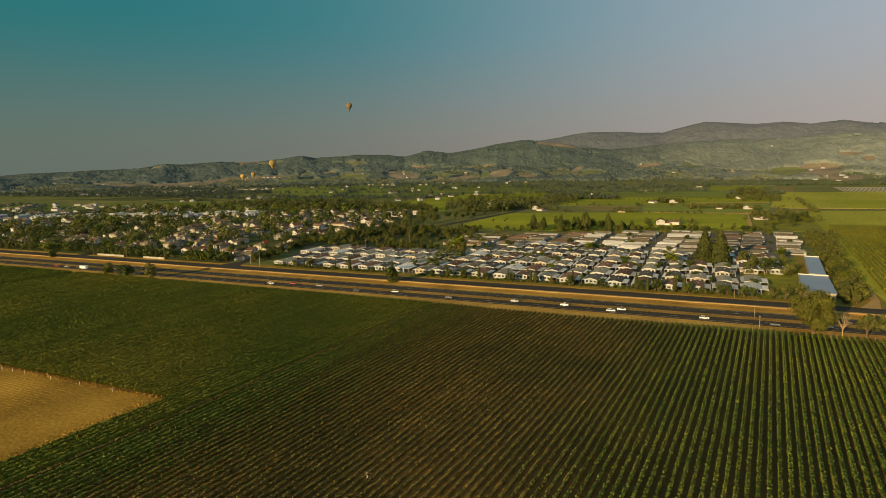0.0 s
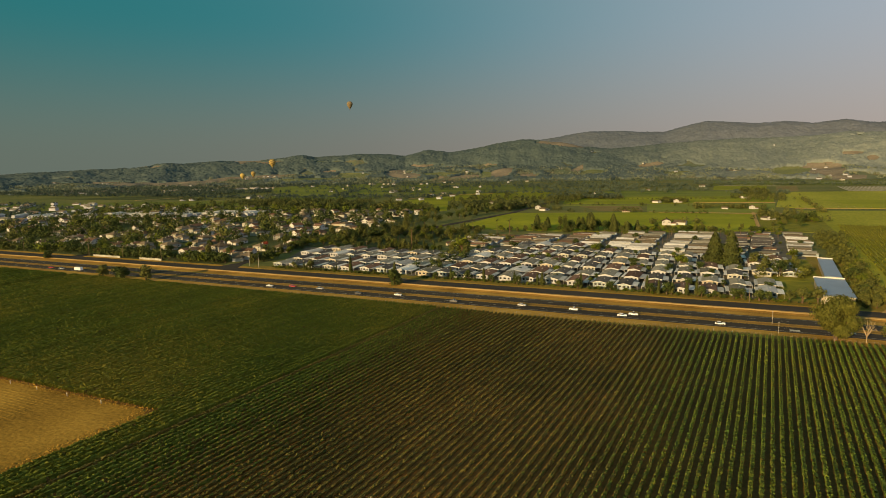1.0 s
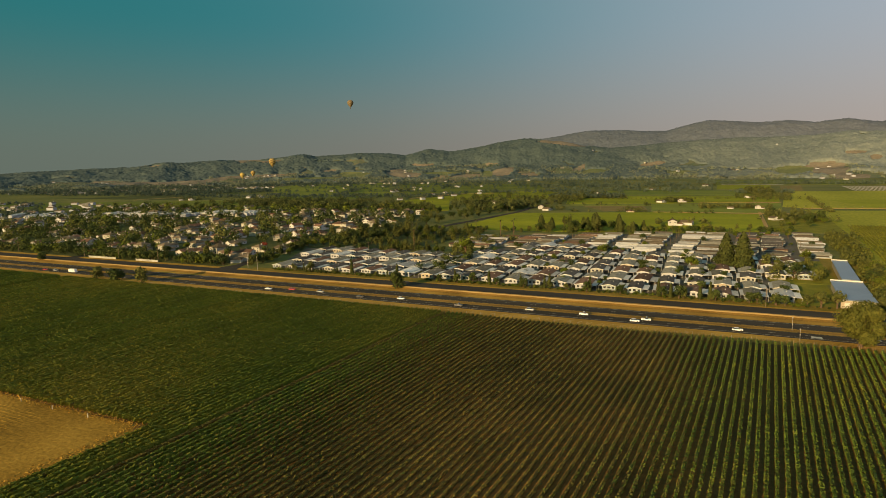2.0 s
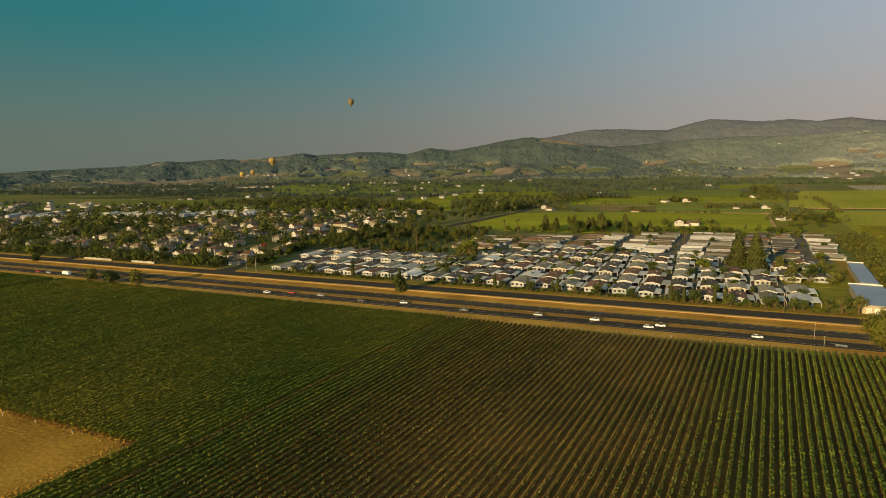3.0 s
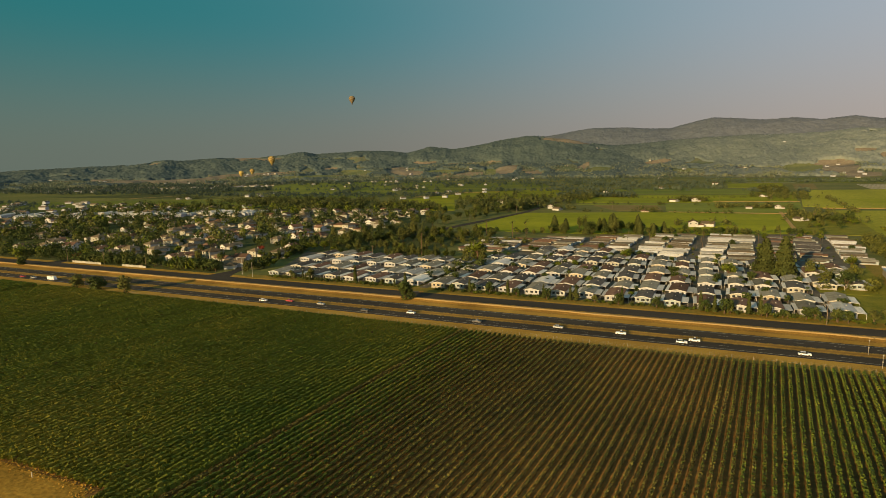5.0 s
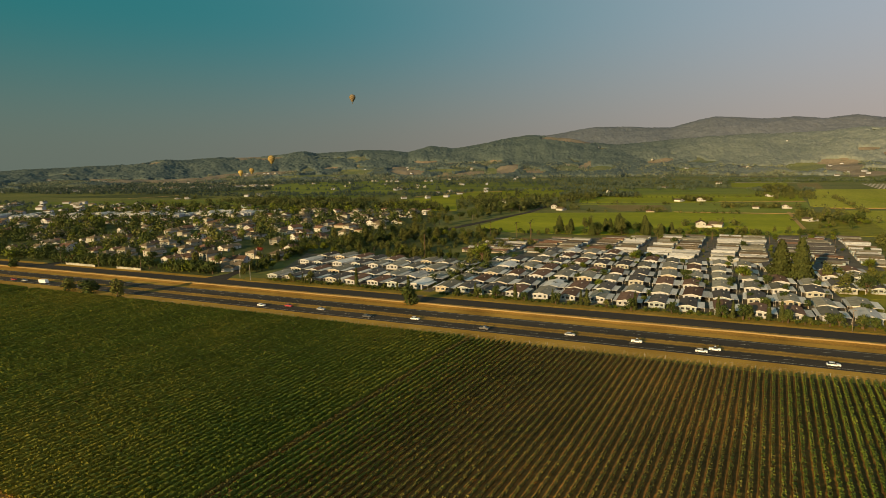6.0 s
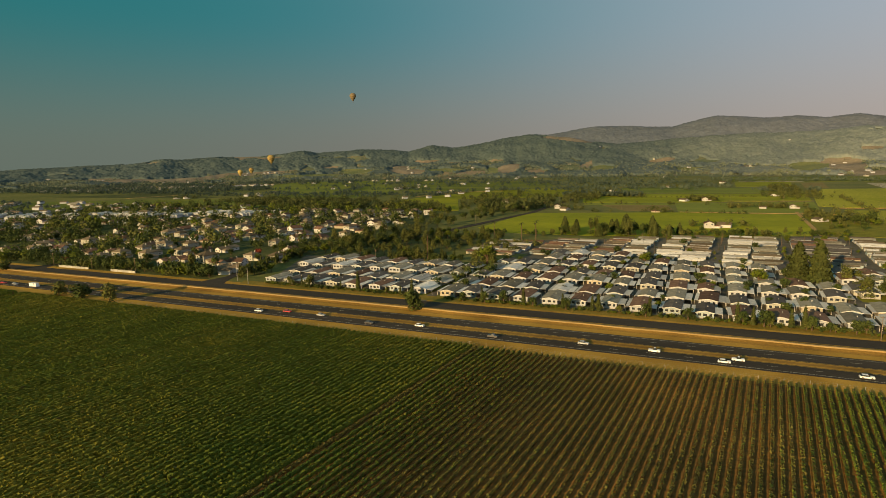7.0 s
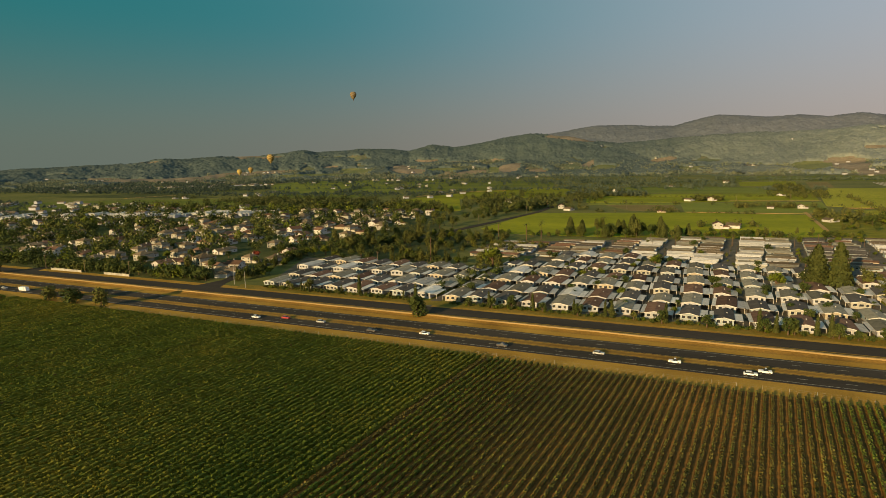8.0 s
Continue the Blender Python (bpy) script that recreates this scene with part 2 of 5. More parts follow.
# far ridge: pale grey-blue base colours stand in for haze
WOODS_FAR = hazed(leafy("hazed_ridge_woods", (0.13, 0.152, 0.178), (0.178, 0.205, 0.236), island=0, scale=0.02, fine=0.13, through=0.3), (1.18, 1.12, 1.12), -600, 500)
SLOPE = hazed(surface("hazed_slope_floor", (0.085, 0.115, 0.09), (0.14, 0.16, 0.115), 0.006, fine=0.06, bump=0.2), HAZE_TINT, -700, 900)
SLOPE_FAR = surface("hazed_ridge_floor", (0.165, 0.188, 0.205), (0.21, 0.235, 0.246), 0.006, fine=0.06, bump=0.0)


# ---- mesh builder ----
class Shape:
    def __init__(self):
        self.v, self.f, self.m = [], [], []

    def face(self, pts, mat=0):
        i = len(self.v)
        self.v += [tuple(p) for p in pts]
        self.f.append(tuple(range(i, i + len(pts))))
        self.m.append(mat)
        return self

    def solid(self, base, top, mat=0):
        """A closed body between two rings of as many points; base anticlockwise from above."""
        i, k = len(self.v), len(base)
        self.v += [tuple(p) for p in base] + [tuple(p) for p in top]
        self.f += [tuple(range(i + k - 1, i - 1, -1)), tuple(range(i + k, i + 2 * k))]
        self.f += [(i + a, i + (a + 1) % k, i + k + (a + 1) % k, i + k + a) for a in range(k)]
        self.m += [mat] * (k + 2)
        return self

    def box(self, x0, y0, z0, x1, y1, z1, mat=0, taper=0.0):
        t = taper
        return self.solid([(x0, y0, z0), (x1, y0, z0), (x1, y1, z0), (x0, y1, z0)],
                          [(x0 + t, y0 + t, z1), (x1 - t, y0 + t, z1), (x1 - t, y1 - t, z1), (x0 + t, y1 - t, z1)], mat)

    def tube(self, a, b, ra, rb, k=6, mat=0):
        a, b = Vector(a), Vector(b)
        d = (b - a).normalized()
        u = d.orthogonal().normalized()
        w = d.cross(u)
        ring = lambda c, r: [c + (u * math.cos(2 * math.pi * j / k) + w * math.sin(2 * math.pi * j / k)) * r for j in range(k)]
        return self.solid(ring(a, ra), ring(b, rb), mat)

    def shifted(self, dx, dy, dz=0.0):
        self.v = [(x + dx, y + dy, z + dz) for x, y, z in self.v]
        return self

    def mesh(self, name, mats):
        me = bpy.data.meshes.new(name)
        me.from_pydata(self.v, [], self.f)
        for x in mats:
            me.materials.append(x)
        if len(mats) > 1:
            me.polygons.foreach_set("material_index", self.m)
        me.update()
        return me


def part(name, shape, mats, parent=None, label="", at=None):
    mats = mats if isinstance(mats, (list, tuple)) else [mats]
    ob = new(name, shape.mesh(name, mats) if isinstance(shape, Shape) else shape)
    if parent:
        ob.parent = parent
    if at is not None:
        ob.matrix_basis = at
    if label:
        ob["label"] = label
    return ob


def quads(name, pts, mats, index=None):
    """A mesh of loose four-cornered pieces from an array (n, 4, 3)."""
    n = len(pts)
    me = bpy.data.meshes.new(name)
    me.vertices.add(4 * n)
    me.vertices.foreach_set("co", np.ascontiguousarray(pts, dtype=np.float32).ravel())
    me.loops.add(4 * n)
    me.loops.foreach_set("vertex_index", np.arange(4 * n, dtype=np.int32))
    me.polygons.add(n)
    me.polygons.foreach_set("loop_start", np.arange(0, 4 * n, 4, dtype=np.int32))
    me.polygons.foreach_set("loop_total", np.full(n, 4, dtype=np.int32))
    for x in mats:
        me.materials.append(x)
    if index is not None:
        me.polygons.foreach_set("material_index", index.astype(np.int32))
    me.update(calc_edges=True)
    return me


rng = np.random.default_rng(7)


def leaves(centres, size, outward=None, spread=1.0):
    """Small bent-free leaf clumps at the centres; outward: directions that they lean to face."""
    n = len(centres)
    nor = rng.normal(size=(n, 3)) * spread
    if outward is not None:
        nor = nor + outward * 2.6
    nor /= np.linalg.norm(nor, axis=1, keepdims=True) + 1e-9
    u = np.cross(nor, rng.normal(size=(n, 3)))
    u /= np.linalg.norm(u, axis=1, keepdims=True) + 1e-9
    w = np.cross(nor, u)
    s = (size * rng.uniform(0.6, 1.35, n))[:, None] / 2
    a = rng.uniform(0.55, 1.0, n)[:, None]
    return np.stack([centres - u * s - w * s * a * 0.5, centres + u * s * 0.5 - w * s * a, centres + u * s + w * s * a * 0.5, centres - u * s * 0.5 + w * s * a], 1)


def empty(name, m=None):
    ob = new(name)
    ob.empty_display_size = 0.3
    if m is not None:
        ob.matrix_basis = m
    return ob


def sheet(name, corners, z, mat, label, category, parent=None):
    s = Shape().solid([(x, y, z - 0.3) for x, y in corners], [(x, y, z) for x, y in corners])
    return tagged(part(name, s, mat), label, category, kind="structure")


# ---- ground ----
g = Shape()
RAD = 4900
ring = [(RAD * math.cos(2 * math.pi * a / 48), RAD * math.sin(2 * math.pi * a / 48), 0) for a in range(48)]
g.face(ring)
tagged(part("ground", g, PLAIN), "flat valley floor of dry grass and scrub", "ground", kind="structure")
LEAN = 0.085  # the vine rows run a little off square to the road
sheet("vineyard_ground", [(-600, 141), (-176, 141), (-176, 48), (110, 48), (110, 302.5), (-600, 302.5)], 0.04, SOIL, "brown tilled soil between vine rows", "soil")
red_ground = sheet("vineyard_ground", [(x - LEAN * (302.3 - y), y) for x, y in ((-138.6, 49), (-138.6, 302.3), (-8, 302.3), (2, 49))], 0.05, SOIL_RED, "reddish dry tilled soil between sparse vines", "soil")
sheet("dry_field", [(-600, 10), (-176, 10), (-173.5, 138), (-178, 141), (-600, 141)], 0.06, BARE, "mown tan dry field beside the vineyard", "field")
fur = Shape()
for k in range(15):
    for j in range(42):
        x0, x1 = -420 + 5.0 * j, -415 + 5.0 * j
        y = 134.5 - 1.55 * k - 0.02 * (x0 + 211) + 0.12 * math.sin(j * 1.7 + k)
        if x1 > -211 + 2.5 * math.sin(k * 2.1):
            break
        fur.solid([(x0, y - 0.42, 0), (x1, y - 0.52, 0), (x1, y + 0.3, 0), (x0, y + 0.4, 0)], [(x0, y - 0.12, 0.1), (x1, y - 0.22, 0.1), (x1, y + 0.02, 0.1), (x0, y + 0.12, 0.1)])
tagged(part("furrows", fur, BARE), "low raked earth ridges in the dry field", "furrows", kind="stuff")
u = rng.uniform(0, 1, 5200)
edge = rng.beta(1.2, 4.0, 5200) * 7.0
wx = np.where(u < 0.72, -440 + 266 * u / 0.72, -174.5 - 2.5 * (u - 0.72) / 0.28 - edge)
wy = np.where(u < 0.72, 142.6 - edge, 140 - 90 * (u - 0.72) / 0.28)
tufts = leaves(np.stack([wx, wy, 0.06 + rng.uniform(0.02, 0.25, 5200)], 1), 0.42, np.tile([0.0, 0.0, 0.7], (5200, 1)))
tagged(new("field_rim", quads("field_rim", tufts, [DRY])), "ragged dry weeds along the field edge", "weeds", kind="stuff")
for x in (-196, -214, -231, -247, -255, -262, -266, -290, -310):
    post = empty("marker_post", pose(x, 139.0, 0.05))
    part("stake", Shape().box(-0.09, -0.09, 0, 0.09, 0.09, 1.3), PAINT_W, post)
    part("cap", Shape().box(-0.11, -0.11, 1.3, 0.11, 0.11, 1.42), PAINT_W, post)
    tagged(post, "short white marker stake at the field edge", "post", "white marker stakes")
sheet("road_verge", [(-1500, 302.5), (500, 302.5), (500, 378), (-1500, 378)], 0.05, DRY, "strip of golden dry grass along the highway", "verge")


def road(name, y0, y1, label):
    return sheet(name, [(-1500, y0), (500, y0), (500, y1), (-1500, y1)], 0.10, ASPHALT, label, "road")


near_road = road("road_near", 315.4, 326.0, "worn grey asphalt lanes of a highway")
far_road = road("road_far", 331.0, 342.5, "worn grey asphalt lanes of a highway")
side_road = road("road_frontage", 359.2, 371.6, "dark asphalt frontage road beside the highway")
for owner, ys, mat in ((near_road, (317.3,), PAINT_W), (near_road, (325.4,), PAINT_Y), (far_road, (331.6,), PAINT_Y), (far_road, (341.0,), PAINT_W)):
    for y in ys:
        part("edge_line", Shape().box(-1500, y - 0.09, 0.08, 500, y + 0.09, 0.106), mat, owner)
dash = Shape().box(0, -0.08, 0.08, 3.66, 0.08, 0.106).mesh("dash", [PAINT_W])
for owner, y in ((near_road, 321.6), (far_road, 336.6)):
    for k in range(50):
        part("dash", dash, PAINT_W, owner, at=pose(-630 + 14.63 * k, y, 0))
sheet("median", [(-1500, 327.1), (500, 327.1), (500, 330.0), (-1500, 330.0)], 0.065, BROWN_GRASS, "brown mown grass strip between the carriageways", "verge")
# the bank between the highway and the frontage road
bank = Shape()
prof = [(348.2, 0.04, 0), (350.2, 0.28, 0), (352.0, 0.75, 1), (352.5, 1.15, 1), (353.7, 1.2, 0), (358.4, 0.08, 0)]
xs = [-1500 + 5 * k for k in range(401)]
for x0, x1 in zip(xs, xs[1:]):
    for (ya, za, m), (yb, zb, _) in zip(prof, prof[1:]):
        wob = lambda x, z: z * (1 + 0.25 * noise.noise((x * 0.03, 0, 3)))
        off = lambda x, y: y + (0.5 * noise.noise((x * 0.05, y * 0.4, 1)) if 350 < y < 355 else 0)
        bank.face([(x0, off(x0, ya), wob(x0, za)), (x1, off(x1, ya), wob(x1, za)), (x1, off(x1, yb), wob(x1, zb)), (x0, off(x0, yb), wob(x0, zb))], m)
tagged(part("verge_bank", bank, [BROWN_GRASS, BANK]), "low pale dirt bank between highway and frontage road", "bank", kind="structure")


# ---- vines ----
def dryness(x, y):
    """How parched and thin the vines are, from 0 to 1, across the middle of the nearer block."""
    off = x + 62 - 0.03 * (302 - y)
    return np.exp(-(np.abs(off) / np.where(off > 0, 52.0, 74.0)) ** 2.6)


def vine_row(x_end, y0, y1, step, sparse, tone, wide=0.31):
    """One row of trellised vines that ends at (x_end, y1) by the road."""
    length = y1 - y0
    n = int(length * step)
    s = rng.uniform(0, length, n)
    clump = 0.5 + 0.5 * np.cos(2 * math.pi * s / 1.83 + rng.uniform(0, 6))
    gaps = np.array([noise.noise((x_end * 0.03, (y1 - a) * 0.03, 5.0)) for a in np.arange(0, length + 4, 4.0)])
    gap = np.interp(s, np.arange(0, length + 4, 4.0), gaps)
    thin = 0.05 + 0.76 * dryness(x_end, y1 - s) if sparse is None else sparse + 0 * s
    keep = rng.uniform(size=n) < np.clip((0.4 + 0.6 * clump) * (1 - thin * (0.48 + 0.3 * gap)), 0.06, 1)
    s, gap, thin = s[keep], gap[keep], thin[keep]
    wide = wide - 0.03 * thin if sparse is None else wide + 0 * s
    n = len(s)
    side = np.sign(rng.normal(size=n)) * wide * (0.4 + 1.3 * rng.beta(1.6, 2.2, n))
    z = 0.4 + ((1.52 if sparse is None else 1.65) - 0.9 * thin) * rng.beta(2.2, 1.5, n) + 0.15 * gap
    y = y1 - s
    c = np.stack([x_end - LEAN * s + side, y, z], 1)
    out = np.stack([np.sign(side) * 0.25, -0.15 + 0 * z, 0.35 + 0 * z], 1)
    size = 0.5 if step > 14 else 0.58 if step > 10 else 0.7
    pts = leaves(c, size, out)
    # added core with shade painted in darker: two sides and a top, with some vines missing
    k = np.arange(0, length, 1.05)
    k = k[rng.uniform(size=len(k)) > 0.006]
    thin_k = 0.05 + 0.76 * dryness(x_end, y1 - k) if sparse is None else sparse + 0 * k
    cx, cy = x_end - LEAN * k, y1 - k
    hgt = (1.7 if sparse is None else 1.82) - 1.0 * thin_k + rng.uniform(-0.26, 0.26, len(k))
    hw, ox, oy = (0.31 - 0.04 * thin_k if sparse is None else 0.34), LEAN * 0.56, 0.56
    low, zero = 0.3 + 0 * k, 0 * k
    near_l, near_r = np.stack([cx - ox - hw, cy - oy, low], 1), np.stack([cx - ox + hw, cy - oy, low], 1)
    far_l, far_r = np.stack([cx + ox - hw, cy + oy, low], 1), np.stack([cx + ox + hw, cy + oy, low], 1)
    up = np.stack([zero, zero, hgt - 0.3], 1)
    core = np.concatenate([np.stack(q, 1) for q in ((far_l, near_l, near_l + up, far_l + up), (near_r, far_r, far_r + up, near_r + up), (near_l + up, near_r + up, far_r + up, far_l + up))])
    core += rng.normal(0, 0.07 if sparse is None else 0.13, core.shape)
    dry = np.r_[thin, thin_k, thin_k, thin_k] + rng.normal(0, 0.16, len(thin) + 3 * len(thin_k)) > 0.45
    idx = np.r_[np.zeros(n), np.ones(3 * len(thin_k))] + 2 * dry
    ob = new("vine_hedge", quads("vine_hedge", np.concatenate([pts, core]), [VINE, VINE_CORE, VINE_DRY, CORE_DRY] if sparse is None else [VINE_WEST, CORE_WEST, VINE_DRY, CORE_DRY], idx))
    return tagged(ob, tone, "vines", "vineyard rows")


end_post = Shape().tube((0, 0, 0), (0, 0, 1.9), 0.08, 0.07, 6).mesh("end_post", [WOOD])
for k in range(97):
    x = -138.39 + 2.36 * k
    row = vine_row(x, 50, 302, 16, None, "thin parched trellised vines in brown soil" if -130 < x < -40 else "green trellised vine row with dark shade beside it")
    part("end_post", end_post, WOOD, row, at=pose(x + 0.03, 302.35, 0.04, 8))
for k in range(175):
    x = -141.3 - 2.36 * k
    if abs(x + 455) < 3:
        continue
    vine_row(x, 141.5 if x < -157 else 50, 302, 16 if x > -260 else 13 if x > -340 else 9, 0.05 if k else 0.8, "dense leafy green trellised vine row", 0.4)

# low ridges of turned earth beside the thin vines, added to catch the sun as lit strips
for k in range(54):
    x = -138.39 + 2.36 * k
    ys = 302 - np.arange(43) * 6.0
    mid = x - LEAN * (302 - ys) - 0.78 + rng.normal(0, 0.06, 43)
    bare = 0.12 + 0.88 * dryness(x, ys)
    top = 0.05 + bare * np.clip(0.26 + rng.normal(0, 0.07, 43), 0.08, 0.45)
    west, crown, east = (np.stack(q, 1) for q in ((mid - 0.68 * bare, ys, 0.05 + 0 * ys), (mid + 0.05, ys, top), (mid + 0.6 * bare, ys, 0.05 + 0 * ys)))
    part("ridge", quads("ridge", np.concatenate([np.stack([a[1:], b[1:], b[:-1], a[:-1]], 1) for a, b in ((west, crown), (crown, east))]), [SOIL_RED]), SOIL_RED, red_ground)

fence = empty("wire_fence", pose(0, 306.4, 0.05))
fence_post = Shape().tube((0, 0, 0), (0, 0, 1.35), 0.06, 0.05, 6).mesh("post", [CONCRETE])
for k in range(60):
    part("post", fence_post, CONCRETE, fence, at=pose(-378 + 8.0 * k, 0, 0))
for z in (0.6, 1.2):
    part("wire", Shape().box(-378, -0.008, z, 94, 0.008, z + 0.016), CONCRETE, fence)
tagged(fence, "low wire fence with thin pale posts along the verge", "fence")

# vines of the block beyond the drive, as low hedges
k, row = np.meshgrid(np.arange(0, 435, 5.0), np.arange(0, 56))
k, row = k.ravel(), row.ravel()
fx = 96 + 3.04 * row - LEAN * 0 + LEAN * k + rng.normal(0, 0.1, len(k))
fy, ft = 387 + k, rng.uniform(1.3, 1.9, len(k))
cut = rng.uniform(size=len(k)) > 0.04
fx, fy, ft = fx[cut], fy[cut], ft[cut]
corner = lambda dx, dy, z: np.stack([fx + dx + LEAN * dy, fy + dy, z], 1)
zero = 0.15 + 0 * ft
far_rows = np.concatenate([np.stack(q, 1) for q in ((corner(-0.6, 5, zero), corner(-0.6, 0, zero), corner(-0.4, 0, ft), corner(-0.4, 5, ft)), (corner(0.6, 0, zero), corner(0.6, 5, zero), corner(0.4, 5, ft), corner(0.4, 0, ft)),
                                                  (corner(-0.4, 0, ft), corner(0.4, 0, ft), corner(0.4, 5, ft), corner(-0.4, 5, ft)), (corner(-0.6, 0, zero), corner(0.6, 0, zero), corner(0.4, 0, ft), corner(-0.4, 0, ft)))])
far_rows += rng.normal(0, 0.1, far_rows.shape)
tagged(new("far_vines", quads("far_vines", far_rows, [VINE_RIPE])), "rows of yellow-green vines beyond the drive", "vines", kind="stuff")

# ---- trees ----
def bough(s, a, b, ra, rb):
    s.tube(a, b, ra, rb, 6)


def tree(name, height, width, leaf, kind="broad", count=800, label="", seed=0, full=False):
    """A tapered trunk with limbs, and a crown of many small leaf clumps."""
    global rng
    rng = np.random.default_rng(100 + seed)
    root = empty(name)
    trunk = Shape()
    if kind == "broad":
        fork = height * (0.12 if full else 0.28)
        bough(trunk, (0, 0, -0.2), (0.1, 0, fork), width * 0.045 + 0.1, width * 0.03 + 0.07)
        lobes = []
        for j in range(9):
            a, r = 2.4 * j + rng.uniform(-0.4, 0.4), width * 0.5 * rng.uniform(0.3, 0.62)
            tip = np.array([r * math.cos(a), r * math.sin(a), height * rng.uniform(0.24 if full else 0.42, 0.8)])
            bough(trunk, (0.1, 0, fork * rng.uniform(0.8, 1.0)), tuple(tip), width * 0.02 + 0.05, 0.04)
            lobes.append((tip, np.array([width * 0.26, width * 0.26, height * 0.2]) * rng.uniform(0.7, 1.2)))
        lobes.append((np.array([0, 0, height * 0.8]), np.array([width * 0.28, width * 0.28, height * 0.2])))
        each = count // len(lobes)
        cs, os = [], []
        for c, r in lobes:
            d = rng.normal(size=(each, 3))
            d /= np.linalg.norm(d, axis=1, keepdims=True)
            rad = rng.uniform(0.55, 1.08, each)[:, None]
            cs.append(c + d * r * rad)
            os.append(d)
        cs, os = np.concatenate(cs), np.concatenate(os)
        if height < 4 or full:
            cs[:, 2] -= height * (0.1 if full else 0.24)
        pts = leaves(cs, min(0.9, 0.5 + width * 0.045) if count < 2000 else 0.66, os)
    elif kind == "cone":
        bough(trunk, (0, 0, -0.2), (0, 0, height * 0.92), width * 0.05 + 0.1, 0.04)
        h = height * (0.06 + 0.94 * rng.beta(1.05, 1.7, count))
        a = rng.uniform(0, 2 * math.pi, count)
        tier = 0.8 + 0.2 * np.cos(h * 2 * math.pi / (height * 0.09) + 2 * np.sin(a * 2))
        r = width * 0.5 * (1 - h / height) ** 0.55 * tier * np.sqrt(rng.uniform(0.35, 1.1, count)) + 0.1
        cs = np.stack([r * np.cos(a), r * np.sin(a), h], 1)
        os = np.stack([np.cos(a), np.sin(a), 0.3 + 0 * a], 1)
        pts = leaves(cs, 0.45 + width * 0.05, os)
    elif kind == "palm":
        bough(trunk, (0, 0, -0.2), (0.25, 0, height), 0.3, 0.2)
        pts = []
        for j in range(16):
            a, droop = 2.4 * j, rng.uniform(-0.5, 0.5)
            for q in range(5):
                u = np.array([math.cos(a), math.sin(a), 0]) * (0.3 + width * 0.1 * q)
                v = np.array([math.cos(a), math.sin(a), 0]) * (0.3 + width * 0.1 * (q + 1))
                zq = lambda t: height + droop * t - 0.1 * t * t * 5 / width
                w = np.array([-math.sin(a), math.cos(a), 0]) * 0.28
                pts.append([u - w + [0, 0, zq(0.1 * width * q) - 0.1], u + w + [0, 0, zq(0.1 * width * q) - 0.1], v + w * 0.7 + [0, 0, zq(0.1 * width * (q + 1)) - 0.1], v - w * 0.7 + [0, 0, zq(0.1 * width * (q + 1)) - 0.1]])
        pts = np.array(pts)
    elif kind == "bare":
        for j in range(9):
            a = 2.4 * j
            tip = (width * 0.4 * math.cos(a), width * 0.4 * math.sin(a), height * rng.uniform(0.6, 1.0))
            knee = (tip[0] * 0.4, tip[1] * 0.4, height * 0.5)
            bough(trunk, (0, 0, height * 0.25), knee, 0.12, 0.08)
            bough(trunk, knee, tip, 0.08, 0.03)
            for q in range(3):
                bough(trunk, knee, (tip[0] + rng.uniform(-1, 1), tip[1] + rng.uniform(-1, 1), tip[2] * rng.uniform(0.8, 1.05)), 0.05, 0.02)
        bough(trunk, (0, 0, -0.2), (0, 0, height * 0.3), 0.22, 0.14)
        cs = rng.normal(size=(60, 3)) * [width * 0.25, width * 0.25, height * 0.14] + [0, 0, height * 0.75]
        pts = leaves(cs, 0.35)
    if height > 4:
        part("trunk", trunk, BARK_PALE if kind == "bare" else BARK, root)
    part("crown", quads("crown", pts, [leaf]), leaf, root)
    return tagged(root, label, "tree")


KINDS = {}
